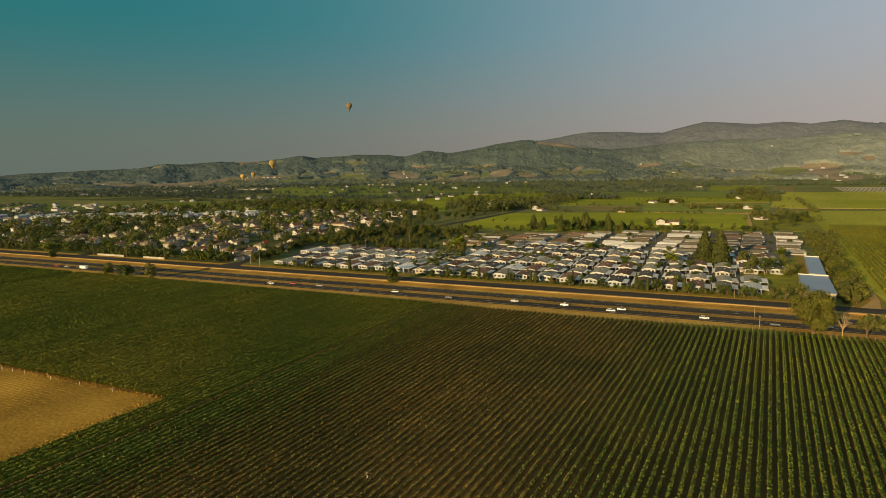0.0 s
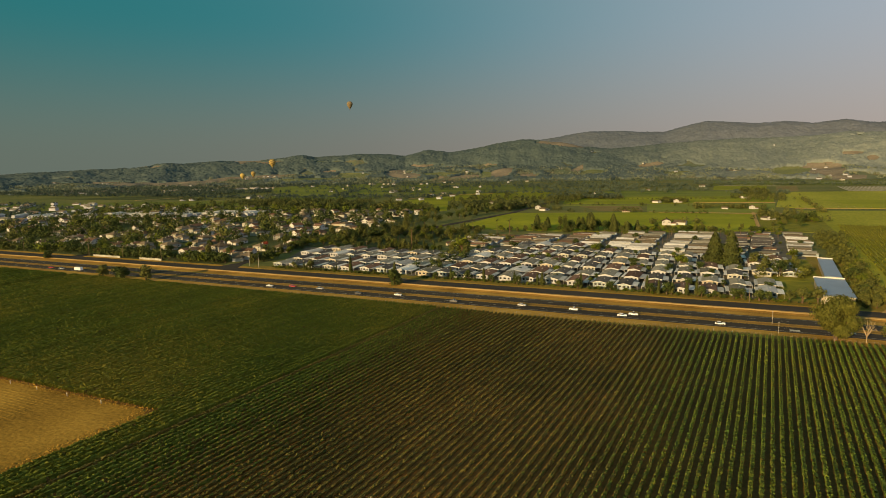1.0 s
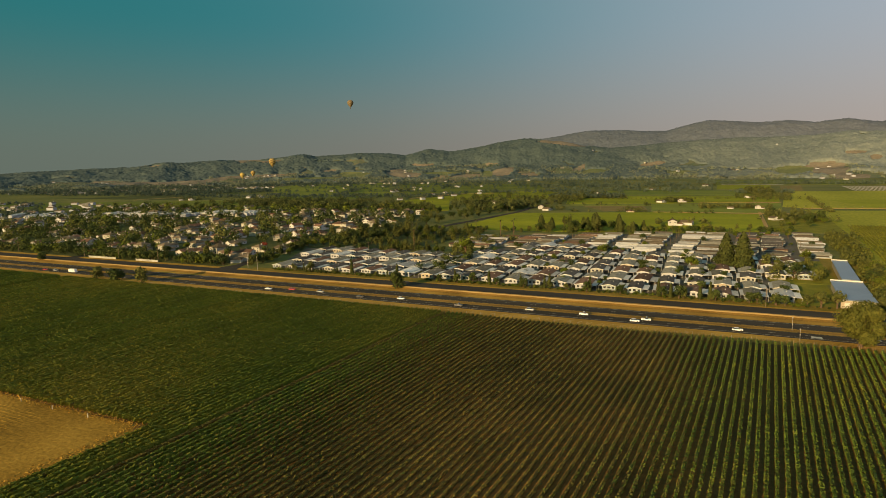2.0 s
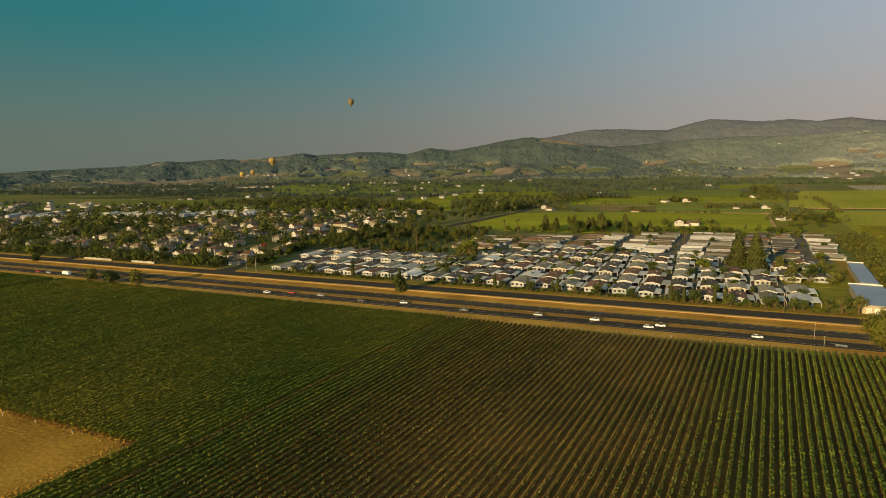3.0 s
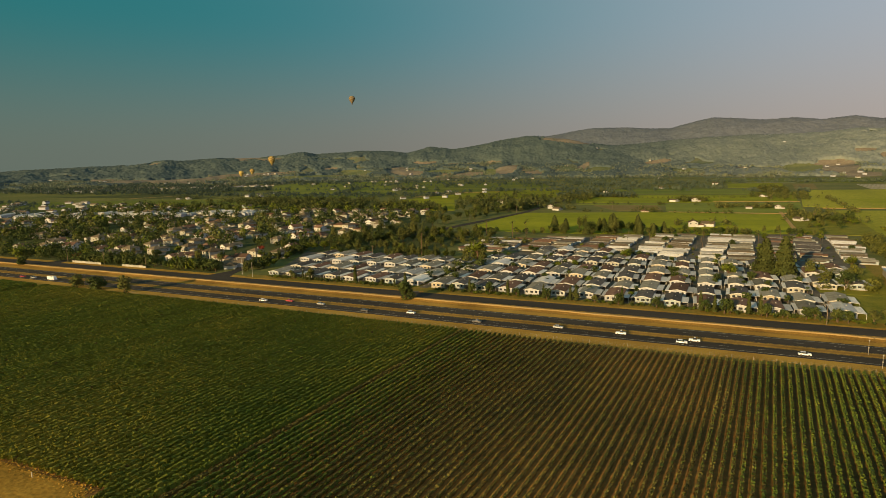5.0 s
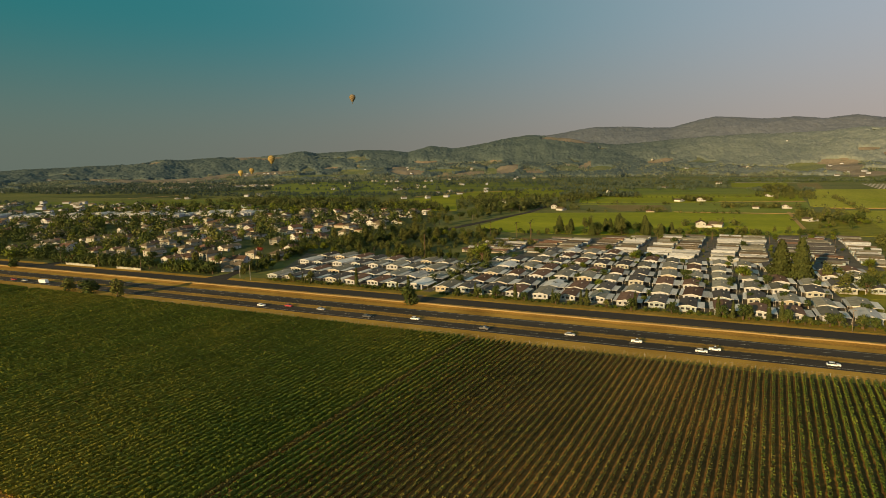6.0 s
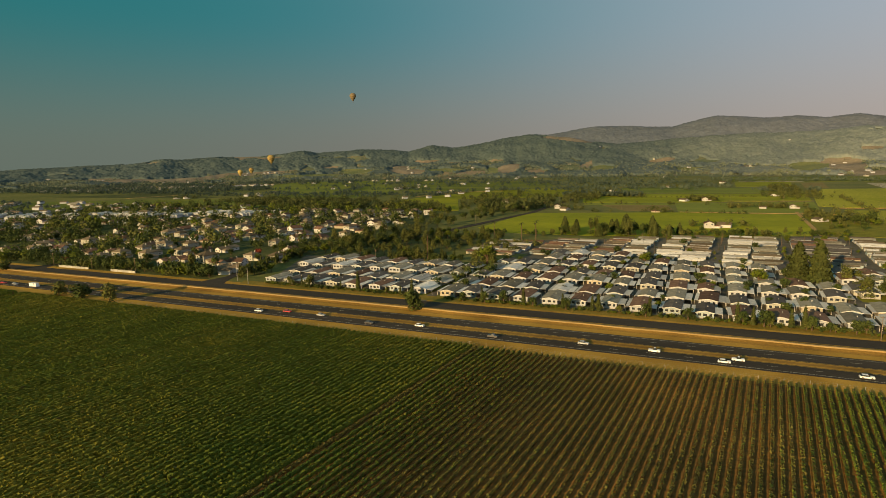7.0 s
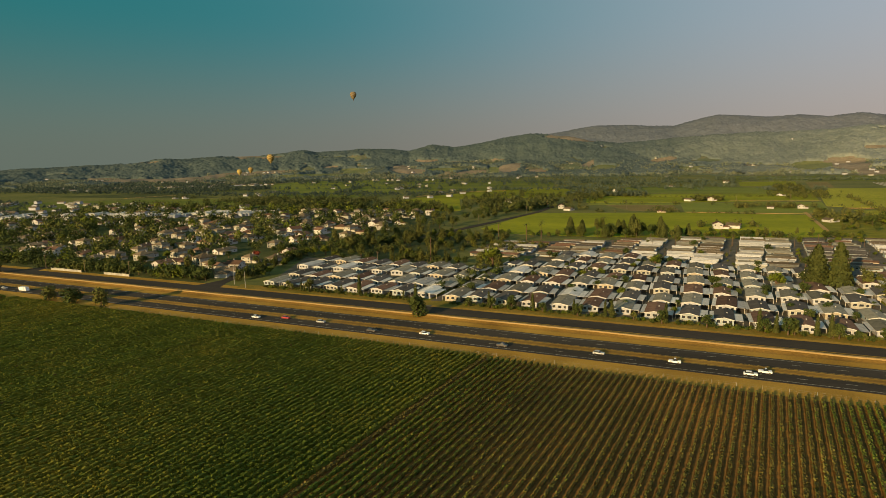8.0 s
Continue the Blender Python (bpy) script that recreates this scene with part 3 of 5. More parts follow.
for nm, args in {
    "oak": dict(height=10, width=10, leaf=LEAF, count=560, label="dark green leafy broad tree", seed=1),
    "oak_b": dict(height=9, width=8, leaf=LEAF, count=460, label="dark green leafy broad tree", seed=2),
    "olive": dict(height=8, width=7, leaf=LEAF_OLIVE, count=430, label="olive-brown leafy roadside tree", seed=3),
    "bright": dict(height=9, width=9, leaf=LEAF_BRIGHT, count=540, label="bright yellow-green leafy broad tree", seed=4),
    "tall": dict(height=15, width=9, leaf=LEAF, count=640, label="tall dark green leafy tree", seed=5),
    "tall_b": dict(height=16, width=8, leaf=LEAF_OLIVE, count=640, label="tall olive eucalyptus-like tree", seed=6),
    "conifer": dict(height=17, width=11.5, leaf=LEAF_DARK, kind="cone", count=2000, label="tall dark dense conifer tree", seed=7),
    "slim": dict(height=12, width=3.6, leaf=LEAF_DARK, kind="cone", count=700, label="slim dark green cypress tree", seed=8),
    "palm": dict(height=13, width=5.5, leaf=LEAF_OLIVE, kind="palm", label="tall slender fan palm tree", seed=9),
    "shrub": dict(height=3.0, width=3.2, leaf=LEAF, count=170, label="rounded dark green garden shrub", seed=10),
    "shrub_b": dict(height=2.4, width=2.8, leaf=LEAF_BRIGHT, count=160, label="light green leafy garden shrub", seed=11),
    "full": dict(height=11, width=7.6, leaf=LEAF_OLIVE, count=760, label="dense dark olive tree, leafy to the ground", seed=15, full=True),
    "verge": dict(height=11, width=7.6, leaf=LEAF, count=1100, label="dense dark green roadside tree, leafy to the ground", seed=17, full=True),
    "grand": dict(height=17, width=19, leaf=LEAF_GOLD, count=9500, label="large spreading olive-green roadside tree", seed=16, full=True),
    "red": dict(height=6, width=6, leaf=LEAF_RED, count=600, label="small tree with red leaves", seed=12),
    "bare": dict(height=9, width=7, leaf=LEAF_OLIVE, kind="bare", label="pale bare-branched tree with few leaves", seed=13),
}.items():
    KINDS[nm] = args
USED = {}


def plant(kind, x, y, size=1.0, turn=0.0, z=0.0, name=None):
    m = pose(x, y, z, 0, 0, turn)
    if kind not in USED:
        args = dict(KINDS[kind])
        USED[kind] = tree("shrub" if "shrub" in kind else ("palm_tree" if kind == "palm" else "tree"), **args)
        if "shrub" in kind:
            USED[kind]["category"] = "shrub"
        ob = USED[kind]
        ob.matrix_basis = m
    else:
        ob = copy_thing(USED[kind], m)
    ob.scale = (size, size, size * random.uniform(0.92, 1.1))
    return ob


def mass(name, spots, label):
    """Trees farther off, joined into one body: spots of kind, x, y, size, turn."""
    pts, idx, mats = [], [], []
    for kind, x, y, size, turn in spots:
        if kind not in USED:
            plant(kind, x, y, size, turn)
            continue
        m = np.array(pose(x, y, 0, 0, 0, turn))[:3, :3] * size
        for child in USED[kind].children:
            me = child.data
            if child.name.startswith("trunk"):
                continue
            co = np.empty(len(me.vertices) * 3, np.float32)
            me.vertices.foreach_get("co", co)
            co = co.reshape(-1, 3) * [1, 1, random.uniform(0.85, 1.15)] @ m.T + [x, y, 0]
            mat = me.materials[0]
            if mat not in mats:
                mats.append(mat)
            pts.append(co.reshape(-1, 4, 3))
            idx.append(np.full(len(co) // 4, mats.index(mat)))
        # the trunk as three upright boards of bark
        if BARK not in mats:
            mats.append(BARK)
        w, h = 0.28 * size, 4.5 * size
        for a in (0.3, 1.35, 2.4):
            dx, dy = w * math.cos(a), w * math.sin(a)
            pts.append(np.array([[(x - dx, y - dy, -0.1), (x + dx, y + dy, -0.1), (x + dx * 0.6, y + dy * 0.6, h), (x - dx * 0.6, y - dy * 0.6, h)]]))
            idx.append(np.array([mats.index(BARK)]))
    return tagged(new(name, quads(name, np.concatenate(pts), mats, np.concatenate(idx))), label, "trees", kind="stuff")


# ---- mobile homes ----
def window(parent, x, y, z, w, h, facing):
    """A framed pane; facing: x or y of the wall's normal, with sign."""
    s = Shape()
    if facing[1] == "y":
        d = 0.06 if facing[0] == "+" else -0.06
        lo, hi = min(y - d, y + d), max(y - d, y + d)
        s.box(x - w / 2 - 0.1, lo, z - 0.1, x + w / 2 + 0.1, hi, z + h + 0.1, 0)
        s.box(x - w / 2, lo - 0.02, z, x + w / 2, hi + 0.02, z + h, 1)
    else:
        lo, hi = x - 0.06, x + 0.06
        s.box(lo, y - w / 2 - 0.1, z - 0.1, hi, y + w / 2 + 0.1, z + h + 0.1, 0)
        s.box(lo - 0.02, y - w / 2, z, hi + 0.02, y + w / 2, z + h, 1)
    return part("window", s, [TRIM, GLASS], parent)


def gable_body(w, l, h, rise, z0=0.0):
    a = [(-w / 2, 0, z0), (w / 2, 0, z0), (w / 2, 0, h), (0, 0, h + rise), (-w / 2, 0, h)]
    b = [(x, l, z) for x, _, z in a]
    return Shape().solid([a[0], a[4], a[3], a[2], a[1]], [b[0], b[4], b[3], b[2], b[1]])


def gable_roof(w, l, h, rise, over=0.4, thick=0.16):
    s = Shape()
    k = rise / (w / 2)
    for sx in (-1, 1):
        e = sx * (w / 2 + over)
        ze = h - k * over
        base = [(0, -over, h + rise), (e, -over, ze), (e, l + over, ze), (0, l + over, h + rise)]
        top = [(x, y, z + thick) for x, y, z in base]
        s.solid(base if sx > 0 else base[::-1], top if sx > 0 else top[::-1])
    return s


def awning(parent, x0, x1, y0, y1, z, name="awning"):
    s = Shape()
    zo = z - 0.12
    lo, hi = (zo, z) if abs(x0) > abs(x1) else (z, zo)
    s.solid([(x0, y0, lo), (x1, y0, hi), (x1, y1, hi), (x0, y1, lo)], [(x0, y0, lo + 0.1), (x1, y0, hi + 0.1), (x1, y1, hi + 0.1), (x0, y1, lo + 0.1)])
    n = 5
    for j in range(1, n):
        xx = x0 + (x1 - x0) * j / n
        zz = lo + (hi - lo) * j / n
        s.box(xx - 0.04, y0, zz + 0.09, xx + 0.04, y1, zz + 0.14)
    ob = part(name, s, METAL_W, parent)
    e = x0 if abs(x0) > abs(x1) else x1
    e -= 0.12 * (1 if e > 0 else -1)
    for y in (y0 + 0.2, y1 - 0.2):
        part("post", Shape().box(e - 0.06, y - 0.06, 0, e + 0.06, y + 0.06, zo), TRIM, ob)
    return ob


def mobile_home(wall, roof, w, l, label, both=True, porch=True):
    root = empty("mobile_home")
    h, rise = 3.0, 0.95
    part("wall", gable_body(w, l, h, rise, 0.55), wall, root)
    part("skirting", Shape().box(-w / 2 - 0.03, -0.03, 0, w / 2 + 0.03, l + 0.03, 0.56), CONCRETE, root)
    part("roof", gable_roof(w, l, h, rise), roof, root)
    trim = Shape()
    for sx in (-1, 1):
        e = sx * (w / 2 + 0.42)
        a = [(0, -0.45, h + rise - 0.12), (e, -0.45, h - rise / w * 2 * 0.42 - 0.12), (e, -0.4, h - rise / w * 2 * 0.42 - 0.12), (0, -0.4, h + rise - 0.12)]
        b = [(x, y, z + 0.32) for x, y, z in a]
        trim.solid(a if sx > 0 else a[::-1], b if sx > 0 else b[::-1])
    part("fascia", trim, TRIM, root)
    for x, wide in ((-w * 0.3, 1.5), (w * 0.02, 1.9), (w * 0.32, 1.3)):
        window(root, x, 0, 1.3, wide, 1.3, "-y")
    for y in (l * 0.3,):
        window(root, -w / 2, y, 1.4, 1.3, 1.0, "-x")
    part("door", Shape().box(w / 2 - 0.03, l * 0.32, 0.55, w / 2 + 0.06, l * 0.32 + 0.95, 2.6), TRIM, root)
    for y in (l * 0.55,):
        part("roof_vent", Shape().box(w * 0.12, y, h + rise * 0.6, w * 0.12 + 0.4, y + 0.4, h + rise + 0.35), METAL_W, root)
    awning(root, w / 2 + 0.05, w / 2 + 3.9, 0.3, l * 0.78, 2.75, "carport")
    if both:
        awning(root, -w / 2 - 2.3, -w / 2 - 0.05, 0.8, l * 0.9, 2.75)
    return tagged(root, label, "house", "mobile homes")


HOMES = []


def home_model(j):
    wall = (WALL_WHITE, WALL_CREAM, WALL_WHITE, WALL_BLUE, WALL_WHITE, WALL_TAN)[j % 6]
    wname = ("white", "cream", "white", "pale blue", "white", "tan")[j % 6]
    roof = (ROOF_GREY, ROOF_DARK, ROOF_BROWN, ROOF_GREY, ROOF_WHITE, ROOF_GREY, ROOF_BROWN, ROOF_DARK)[j % 8]
    rname = ("grey", "charcoal", "brown", "grey", "white metal", "grey", "brown", "charcoal")[j % 8]
    return mobile_home(wall, roof, 8.2 + 0.5 * (j % 3), 18 + 1.5 * (j % 3), f"{wname} mobile home with {rname} roof and carport", both=j % 5 != 3)


def put_home(j, m):
    while len(HOMES) <= j:
        HOMES.append(None)
    if HOMES[j] is None:
        HOMES[j] = home_model(j)
        HOMES[j].matrix_basis = m
        return HOMES[j]
    return copy_thing(HOMES[j], m)


for corners in ([(-322, 376), (-212, 376), (-215, 490), (-372, 490)], [(-205, 371), (-199, 371), (-199, 505), (-205, 505)], [(-190, 376), (34, 376), (30, 448), (24, 452), (24, 540), (66, 545), (84, 722), (-20, 704), (-132, 670), (-250, 618), (-250, 555), (-190, 550), (-190, 500)]):
    sheet("park_pavement", corners, 0.07, PAVING, "grey paved lanes and pads between mobile homes", "pavement")
sheet("lawn", [(-340, 374.5), (62, 374.5), (62, 384.5), (-345, 384.5)], 0.085, LAWN_DRY, "green and yellowing grass strip before the homes", "lawn")
sheet("lawn", [(-212, 384.6), (-206, 384.6), (-206, 520), (-216, 520)], 0.06, LAWN, "grass beside the park entrance drive", "lawn")
sheet("lawn", [(33, 384.5), (51, 384.5), (56, 448), (27, 448)], 0.095, LAWN, "small green lawn beside the metal building", "lawn")
sheet("lawn", [(24.5, 448.5), (62, 448.5), (66, 544), (24.5, 540)], 0.075, LAWN, "grass and beds behind the metal building", "lawn")
sheet("verge", [(60, 373), (110, 373), (112, 560), (66, 560)], 0.06, LAWN_DRY, "dry grass under trees beside the drive", "verge")
sheet("road_side", [(-372, 371), (-351, 371), (-358, 384), (-382, 470), (-395, 560), (-404, 560), (-391, 470), (-368, 390)], 0.11, ASPHALT, "narrow dark asphalt side street", "road")
sheet("road_side", [(-556, 371), (-540, 371), (-545, 384), (-560, 480), (-568, 480), (-553, 384)], 0.11, ASPHALT, "narrow dark asphalt side street", "road")
sheet("road_side", [(77, 371), (86, 371), (90, 392), (94, 440), (105, 560), (102, 560), (90, 440), (86, 392)], 0.11, BANK, "pale dirt driveway beside a row of trees", "driveway")


sheet("town_ground", [(-1500, 378.5), (-374, 378.5), (-386, 450), (-340, 495), (-262, 497), (-255, 640), (-340, 700), (-480, 960), (-1200, 930), (-1800, 900)], 0.045, GARDEN, "dark garden grass and beds between houses", "ground")


def garden_wall(x0, x1, y):
    root = empty("garden_wall", pose(x0, y, 0))
    n = max(1, round((x1 - x0) / 4))
    w = (x1 - x0) / n
    for k in range(n):
        part("panel", Shape().box(k * w + 0.2, -0.09, 0, (k + 1) * w - 0.2, 0.09, 1.7 + 0.15 * (k % 2)), WALL_CREAM, root)
        part("pillar", Shape().box(k * w - 0.2, -0.2, 0, k * w + 0.2, 0.2, 2.0), WALL_CREAM, root)
    return tagged(root, "cream garden wall beside the frontage road", "wall")


garden_wall(-533, -497, 377.5)
garden_wall(-472, -445, 378.0)
random.seed(3)
FRONTS = (387, 411, 441, 466, 494, 519, 545)
for r, y in enumerate(FRONTS):
    for k in range(-22, 4):
        x = -4.5 + 15.9 * k + 0.6 * (r % 2)
        if -200 < x < -190:
            x = -192.5
        if x < -200 and (r > 3 or x < -328 - (y - 387) * 0.3 or y > 480):
            continue
        if x > -110 and r > (2 if -6 < x < 24 else 5):
            continue
        if -200 < x < -165 and r > 4:
            continue
        if x > (34 if r < 2 else 18 if r == 2 else 50):
            continue
        put_home(random.randrange(12), pose(x + random.uniform(-0.8, 0.8), y + random.uniform(-2.5, 2.5), 0.07, 0, 0, random.uniform(-3, 3)))


for j, x, y in ((2, -3, 466), (0, 13, 463), (7, -4, 518), (4, 14, 522), (1, 30, 458), (9, 46, 462)):
    put_home(j, pose(x, y, 0.07, 0, 0, random.uniform(-3, 3)))


def long_home(roof, label, walls, cover, long0, long1):
    """A single-wide home with its long side to the highway and a flat metal awning."""
    root = empty("mobile_home")
    l, w, h, up = 17.0, 5.6, 2.55, 1.0
    part("wall", Shape().box(0, 0, 0.5, l, w, h), walls, root)
    part("skirting", Shape().box(-0.03, -0.03, 0, l + 0.03, w + 0.03, 0.51), CONCRETE, root)
    s = Shape()
    s.solid([(-0.3, -0.3, h), (l + 0.3, -0.3, h), (l + 0.3, w / 2, h + up), (-0.3, w / 2, h + up)], [(-0.3, -0.3, h + 0.14), (l + 0.3, -0.3, h + 0.14), (l + 0.3, w / 2, h + up + 0.14), (-0.3, w / 2, h + up + 0.14)])
    s.solid([(-0.3, w / 2, h + up), (l + 0.3, w / 2, h + up), (l + 0.3, w + 0.3, h), (-0.3, w + 0.3, h)], [(-0.3, w / 2, h + up + 0.14), (l + 0.3, w / 2, h + up + 0.14), (l + 0.3, w + 0.3, h + 0.14), (-0.3, w + 0.3, h + 0.14)])
    part("roof", s, roof, root)
    for x in (3.0, 13):
        window(root, x, 0, 1.4, 1.4, 0.95, "-y")
    part("awning", Shape().solid([(long0, -2.6, 1.95), (long1, -2.6, 1.95), (long1, -0.05, 2.5), (long0, -0.05, 2.5)], [(long0, -2.6, 2.05), (long1, -2.6, 2.05), (long1, -0.05, 2.6), (long0, -0.05, 2.6)]), cover, root)
    return tagged(root, label, "house", "mobile homes")


LONG = [None] * 6


def put_long(j, m):
    if LONG[j] is None:
        LONG[j] = long_home((ROOF_WHITE, ROOF_WHITE, ROOF_GREY, ROOF_DARK, ROOF_TILE, ROOF_BROWN)[j], ("cream single-wide mobile home with white metal roof", "white single-wide mobile home with white metal roof", "pale blue single-wide mobile home with grey roof", "pale blue single-wide mobile home with charcoal roof", "white single-wide mobile home with taupe roof", "tan single-wide mobile home with brown roof")[j], (WALL_CREAM, WALL_WHITE, WALL_BLUE, WALL_BLUE, WALL_WHITE, WALL_TAN)[j], (METAL_W, ROOF_GREY, ROOF_TILE, METAL_W, ROOF_WHITE, ROOF_GREY)[j], (1.0, 7.5, 4.0, 9.0, 1.0, 2.0)[j], (9.0, 16.0, 15.0, 16.5, 7.0, 12.0)[j])
        LONG[j].matrix_basis = m
        return LONG[j]
    return copy_thing(LONG[j], m)


for x0, ya, yb, pick in ((-236, 538, 612, 1), (-214, 540, 618, 1), (-186, 552, 636, 1), (-165, 566, 642, 1), (-137.5, 566, 652, 1), (-116.5, 566, 664, 0), (-88.5, 548, 685, 0), (-68.5, 545, 690, 0), (-38.5, 545, 690, 0), (-18.6, 545, 695, 0), (10.5, 555, 705, 2), (31, 556, 712, 2), (60, 560, 722, 0)):
    y = ya
    while y < yb:
        put_long(random.choice(((0, 1, 2, 2, 4), (0, 2, 4, 4, 3, 5), (3, 3, 5, 2, 3))[pick]), pose(x0 + 0.06 * (y - 610) + random.uniform(-1.2, 1.2), y, 0.07, 0, 0, -2 + random.uniform(-2.5, 2.5))).scale = (random.uniform(0.95, 1.17), random.uniform(1.0, 1.35), random.uniform(0.82, 1.02))
        y += 11.6 + random.uniform(-1.0, 1.6)


# ---- long buildings with pale blue metal roofs ----
def shed(x0, y0, w, l, turn, h):
    root = empty("metal_building", pose(x0, y0, 0, 0, 0, turn))
    part("wall", Shape().box(0, 0, 0, w, l, h), WALL_TAN, root)
    s = Shape().solid([(-0.5, -0.5, h), (w + 0.5, -0.5, h), (w + 0.5, l + 0.5, h), (-0.5, l + 0.5, h)], [(-0.5, -0.5, h + 0.5), (w + 0.5, -0.5, h + 0.25), (w + 0.5, l + 0.5, h + 0.25), (-0.5, l + 0.5, h + 0.5)])
    part("roof", s, ROOF_BLUE, root)
    part("parapet", Shape().box(-0.6, l + 0.3, h - 0.2, w + 0.6, l + 0.7, h + 1.0), TRIM, root)
    for j in range(4):
        part("door", Shape().box(w * (0.1 + 0.22 * j), -0.08, 0, w * (0.1 + 0.22 * j) + w * 0.15, 0.02, 3.2), METAL_W, root)
    return tagged(root, "long tan building with flat pale blue metal roof", "building")


shed(52.4, 384, 15.5, 55, -4.2, 4.4)
shed(63.5, 446, 8.5, 76, -5.0, 4.4)

# ---- hills ----
# each ridge: its crest's rise in degrees above the eye's level by direction left of +y
FRONT = [(-20, -1.5), (5, 0.2), (7.5, 0.9), (10, 1.27), (12.6, 1.86), (14.7, 2.04), (16.5, 2.03), (18.4, 1.8), (20.6, 1.38), (23.3, 1.0), (25.4, 1.2), (27.6, 0.72), (29.2, 0.95), (32.4, 1.0), (36.1, 0.76), (37.1, 0.98), (39.1, 0.75), (44.1, 0.6), (47.8, 0.36), (49.2, 0.46), (53.1, 0.0), (60.8, -0.22), (80, -0.3)]
FOOT = [(-40, -1.0), (-12, -0.9), (-7, -0.85), (-2, -1.0), (4, -0.75), (10, -0.6), (14, -0.6), (18, -0.3), (21, -0.25), (25, -0.3), (29, -0.7), (36, -0.85), (42, -0.9), (46, -1.1), (50, -1.15), (54, -1.05), (61, -1.0), (90, -1.2)]
SIDE = [(-40, 1.6), (-12.2, 1.76), (-10.5, 1.9), (-7.9, 1.62), (-3.9, 1.6), (0.4, 1.5), (3.7, 1.35), (9.5, 0.9), (20, -1.0), (90, -2.0)]
BACK = [(-40, 2.2), (-12.2, 2.48), (-10.1, 2.84), (-7.9, 2.66), (-5.9, 2.94), (-3.8, 2.82), (0.1, 3.22), (1.4, 2.95), (3.5, 2.42), (5.6, 2.48), (7.6, 2.6), (10.1, 2.62), (12.6, 2.33), (16, 1.8), (24, 0.6), (50, 0.0), (90, -0.5)]
ORIGIN = (-29.0, 41.0)


def crest(table, az):
    xs, es = [a for a, _ in table], [e for _, e in table]
    return float(np.interp(az, xs, es))


def hill_height(az, r):
    """Height of the hills and which ridge stands there."""
    best, who = -3.0, 0
    for k, (table, dist, deep) in enumerate(((FRONT, 3400 + 14 * max(0.0, az - 10), 800), (SIDE, 3450, 750), (BACK, 4600, 900), (FOOT, 2920 + 3 * az, 560))):
        top = 74 + dist * math.tan(radians(crest(table, az)))
        t = (r - dist) / deep
        t = 1 + t if t < 0 else 1 - 0.5 * t
        if t <= 0:
            continue
        t = min(t, 1.0)
        rough = noise.fractal((az * 0.25, r * 0.0035, k * 7.0), 0.7, 2.0, 4)
        h = top * (t * t * (3 - 2 * t)) + (t * (1 - t) * 4) * (14 if k < 3 else 8) * rough + (3 if k < 3 else 10) * rough * t
        if k < 3:
            # spurs and gullies run down the slopes
            h += (t * (1 - t) * 4) * 8 * (0.28 - abs(noise.noise((az * 0.5, r * 0.0012, k + 20.0))))
            h += (t * (1 - t) * 4) * 6 * (0.25 - abs(noise.noise((az * 1.4, r * 0.0025, k + 31.0))))
        if h > best:
            best, who = h, k
    return best, who


def hill_point(az, r, z):
    a = radians(az)
    return (ORIGIN[0] - r * math.sin(a), ORIGIN[1] + r * math.cos(a), z)


AZ, RR = np.arange(-30, 76.01, 0.3), np.arange(2240, 4840, 25.0)
GRID = [[hill_height(a, r) for r in RR] for a in AZ]
HEIGHT, RIDGE = np.array([[c[0] for c in row] for row in GRID]), np.array([[c[1] for c in row] for row in GRID])
PATCHY = np.array([[noise.fractal((hill_point(a, r, 0)[0] * 0.0042, hill_point(a, r, 0)[1] * 0.0042, 9.0), 0.7, 2.0, 4) for r in RR] for a in AZ])


def blend(table, az, r):
    """A value between the points of a table over direction and distance."""
    i = np.clip((az - AZ[0]) / 0.3, 0, len(AZ) - 1.001)
    j = np.clip((r - RR[0]) / 25.0, 0, len(RR) - 1.001)
    i0, j0 = i.astype(int), j.astype(int)
    u, v = i - i0, j - j0
    return (table[i0, j0] * (1 - u) + table[i0 + 1, j0] * u) * (1 - v) + (table[i0, j0 + 1] * (1 - u) + table[i0 + 1, j0 + 1] * u) * v


# clearings on the slopes: direction, half its width, rise, half its height, lean
DRY_SLOPES = ((50.4, 4.2, -1.42, 0.16, 0.06), (42.8, 6.4, -1.06, 0.17, -0.055), (27.8, 1.3, -1.1, 0.28, 0.1), (25.6, 1.1, -0.2, 0.14, 0.0), (21.2, 1.8, -1.3, 0.17, -0.05), (18.2, 0.9, -1.05, 0.3, -0.15))
DRY_KNOLLS = ((15.6, 0.9, -1.33, 0.15, 0.0), (19.7, 0.9, -0.25, 0.15, 0.0), (11.0, 0.6, -0.75, 0.3, -0.3), (23.5, 0.7, -0.35, 0.12, 0.0), (4.4, 0.9, -0.5, 0.17, -0.15), (-10.9, 0.8, 0.18, 0.16, 0.0))
DRY_FEET = ((-9.2, 1.3, -1.05, 0.42, 0.12), (-12.2, 0.6, -0.2, 0.25, 0.0), (-2.4, 0.6, -1.14, 0.11, 0.0), (-11.2, 1.6, -1.7, 0.14, 0.0), (51.2, 1.3, 0.15, 0.12, -0.02), (42.0, 2.0, 0.5, 0.2, 0.05), (12.3, 2.3, 1.55, 0.2, 0.13))
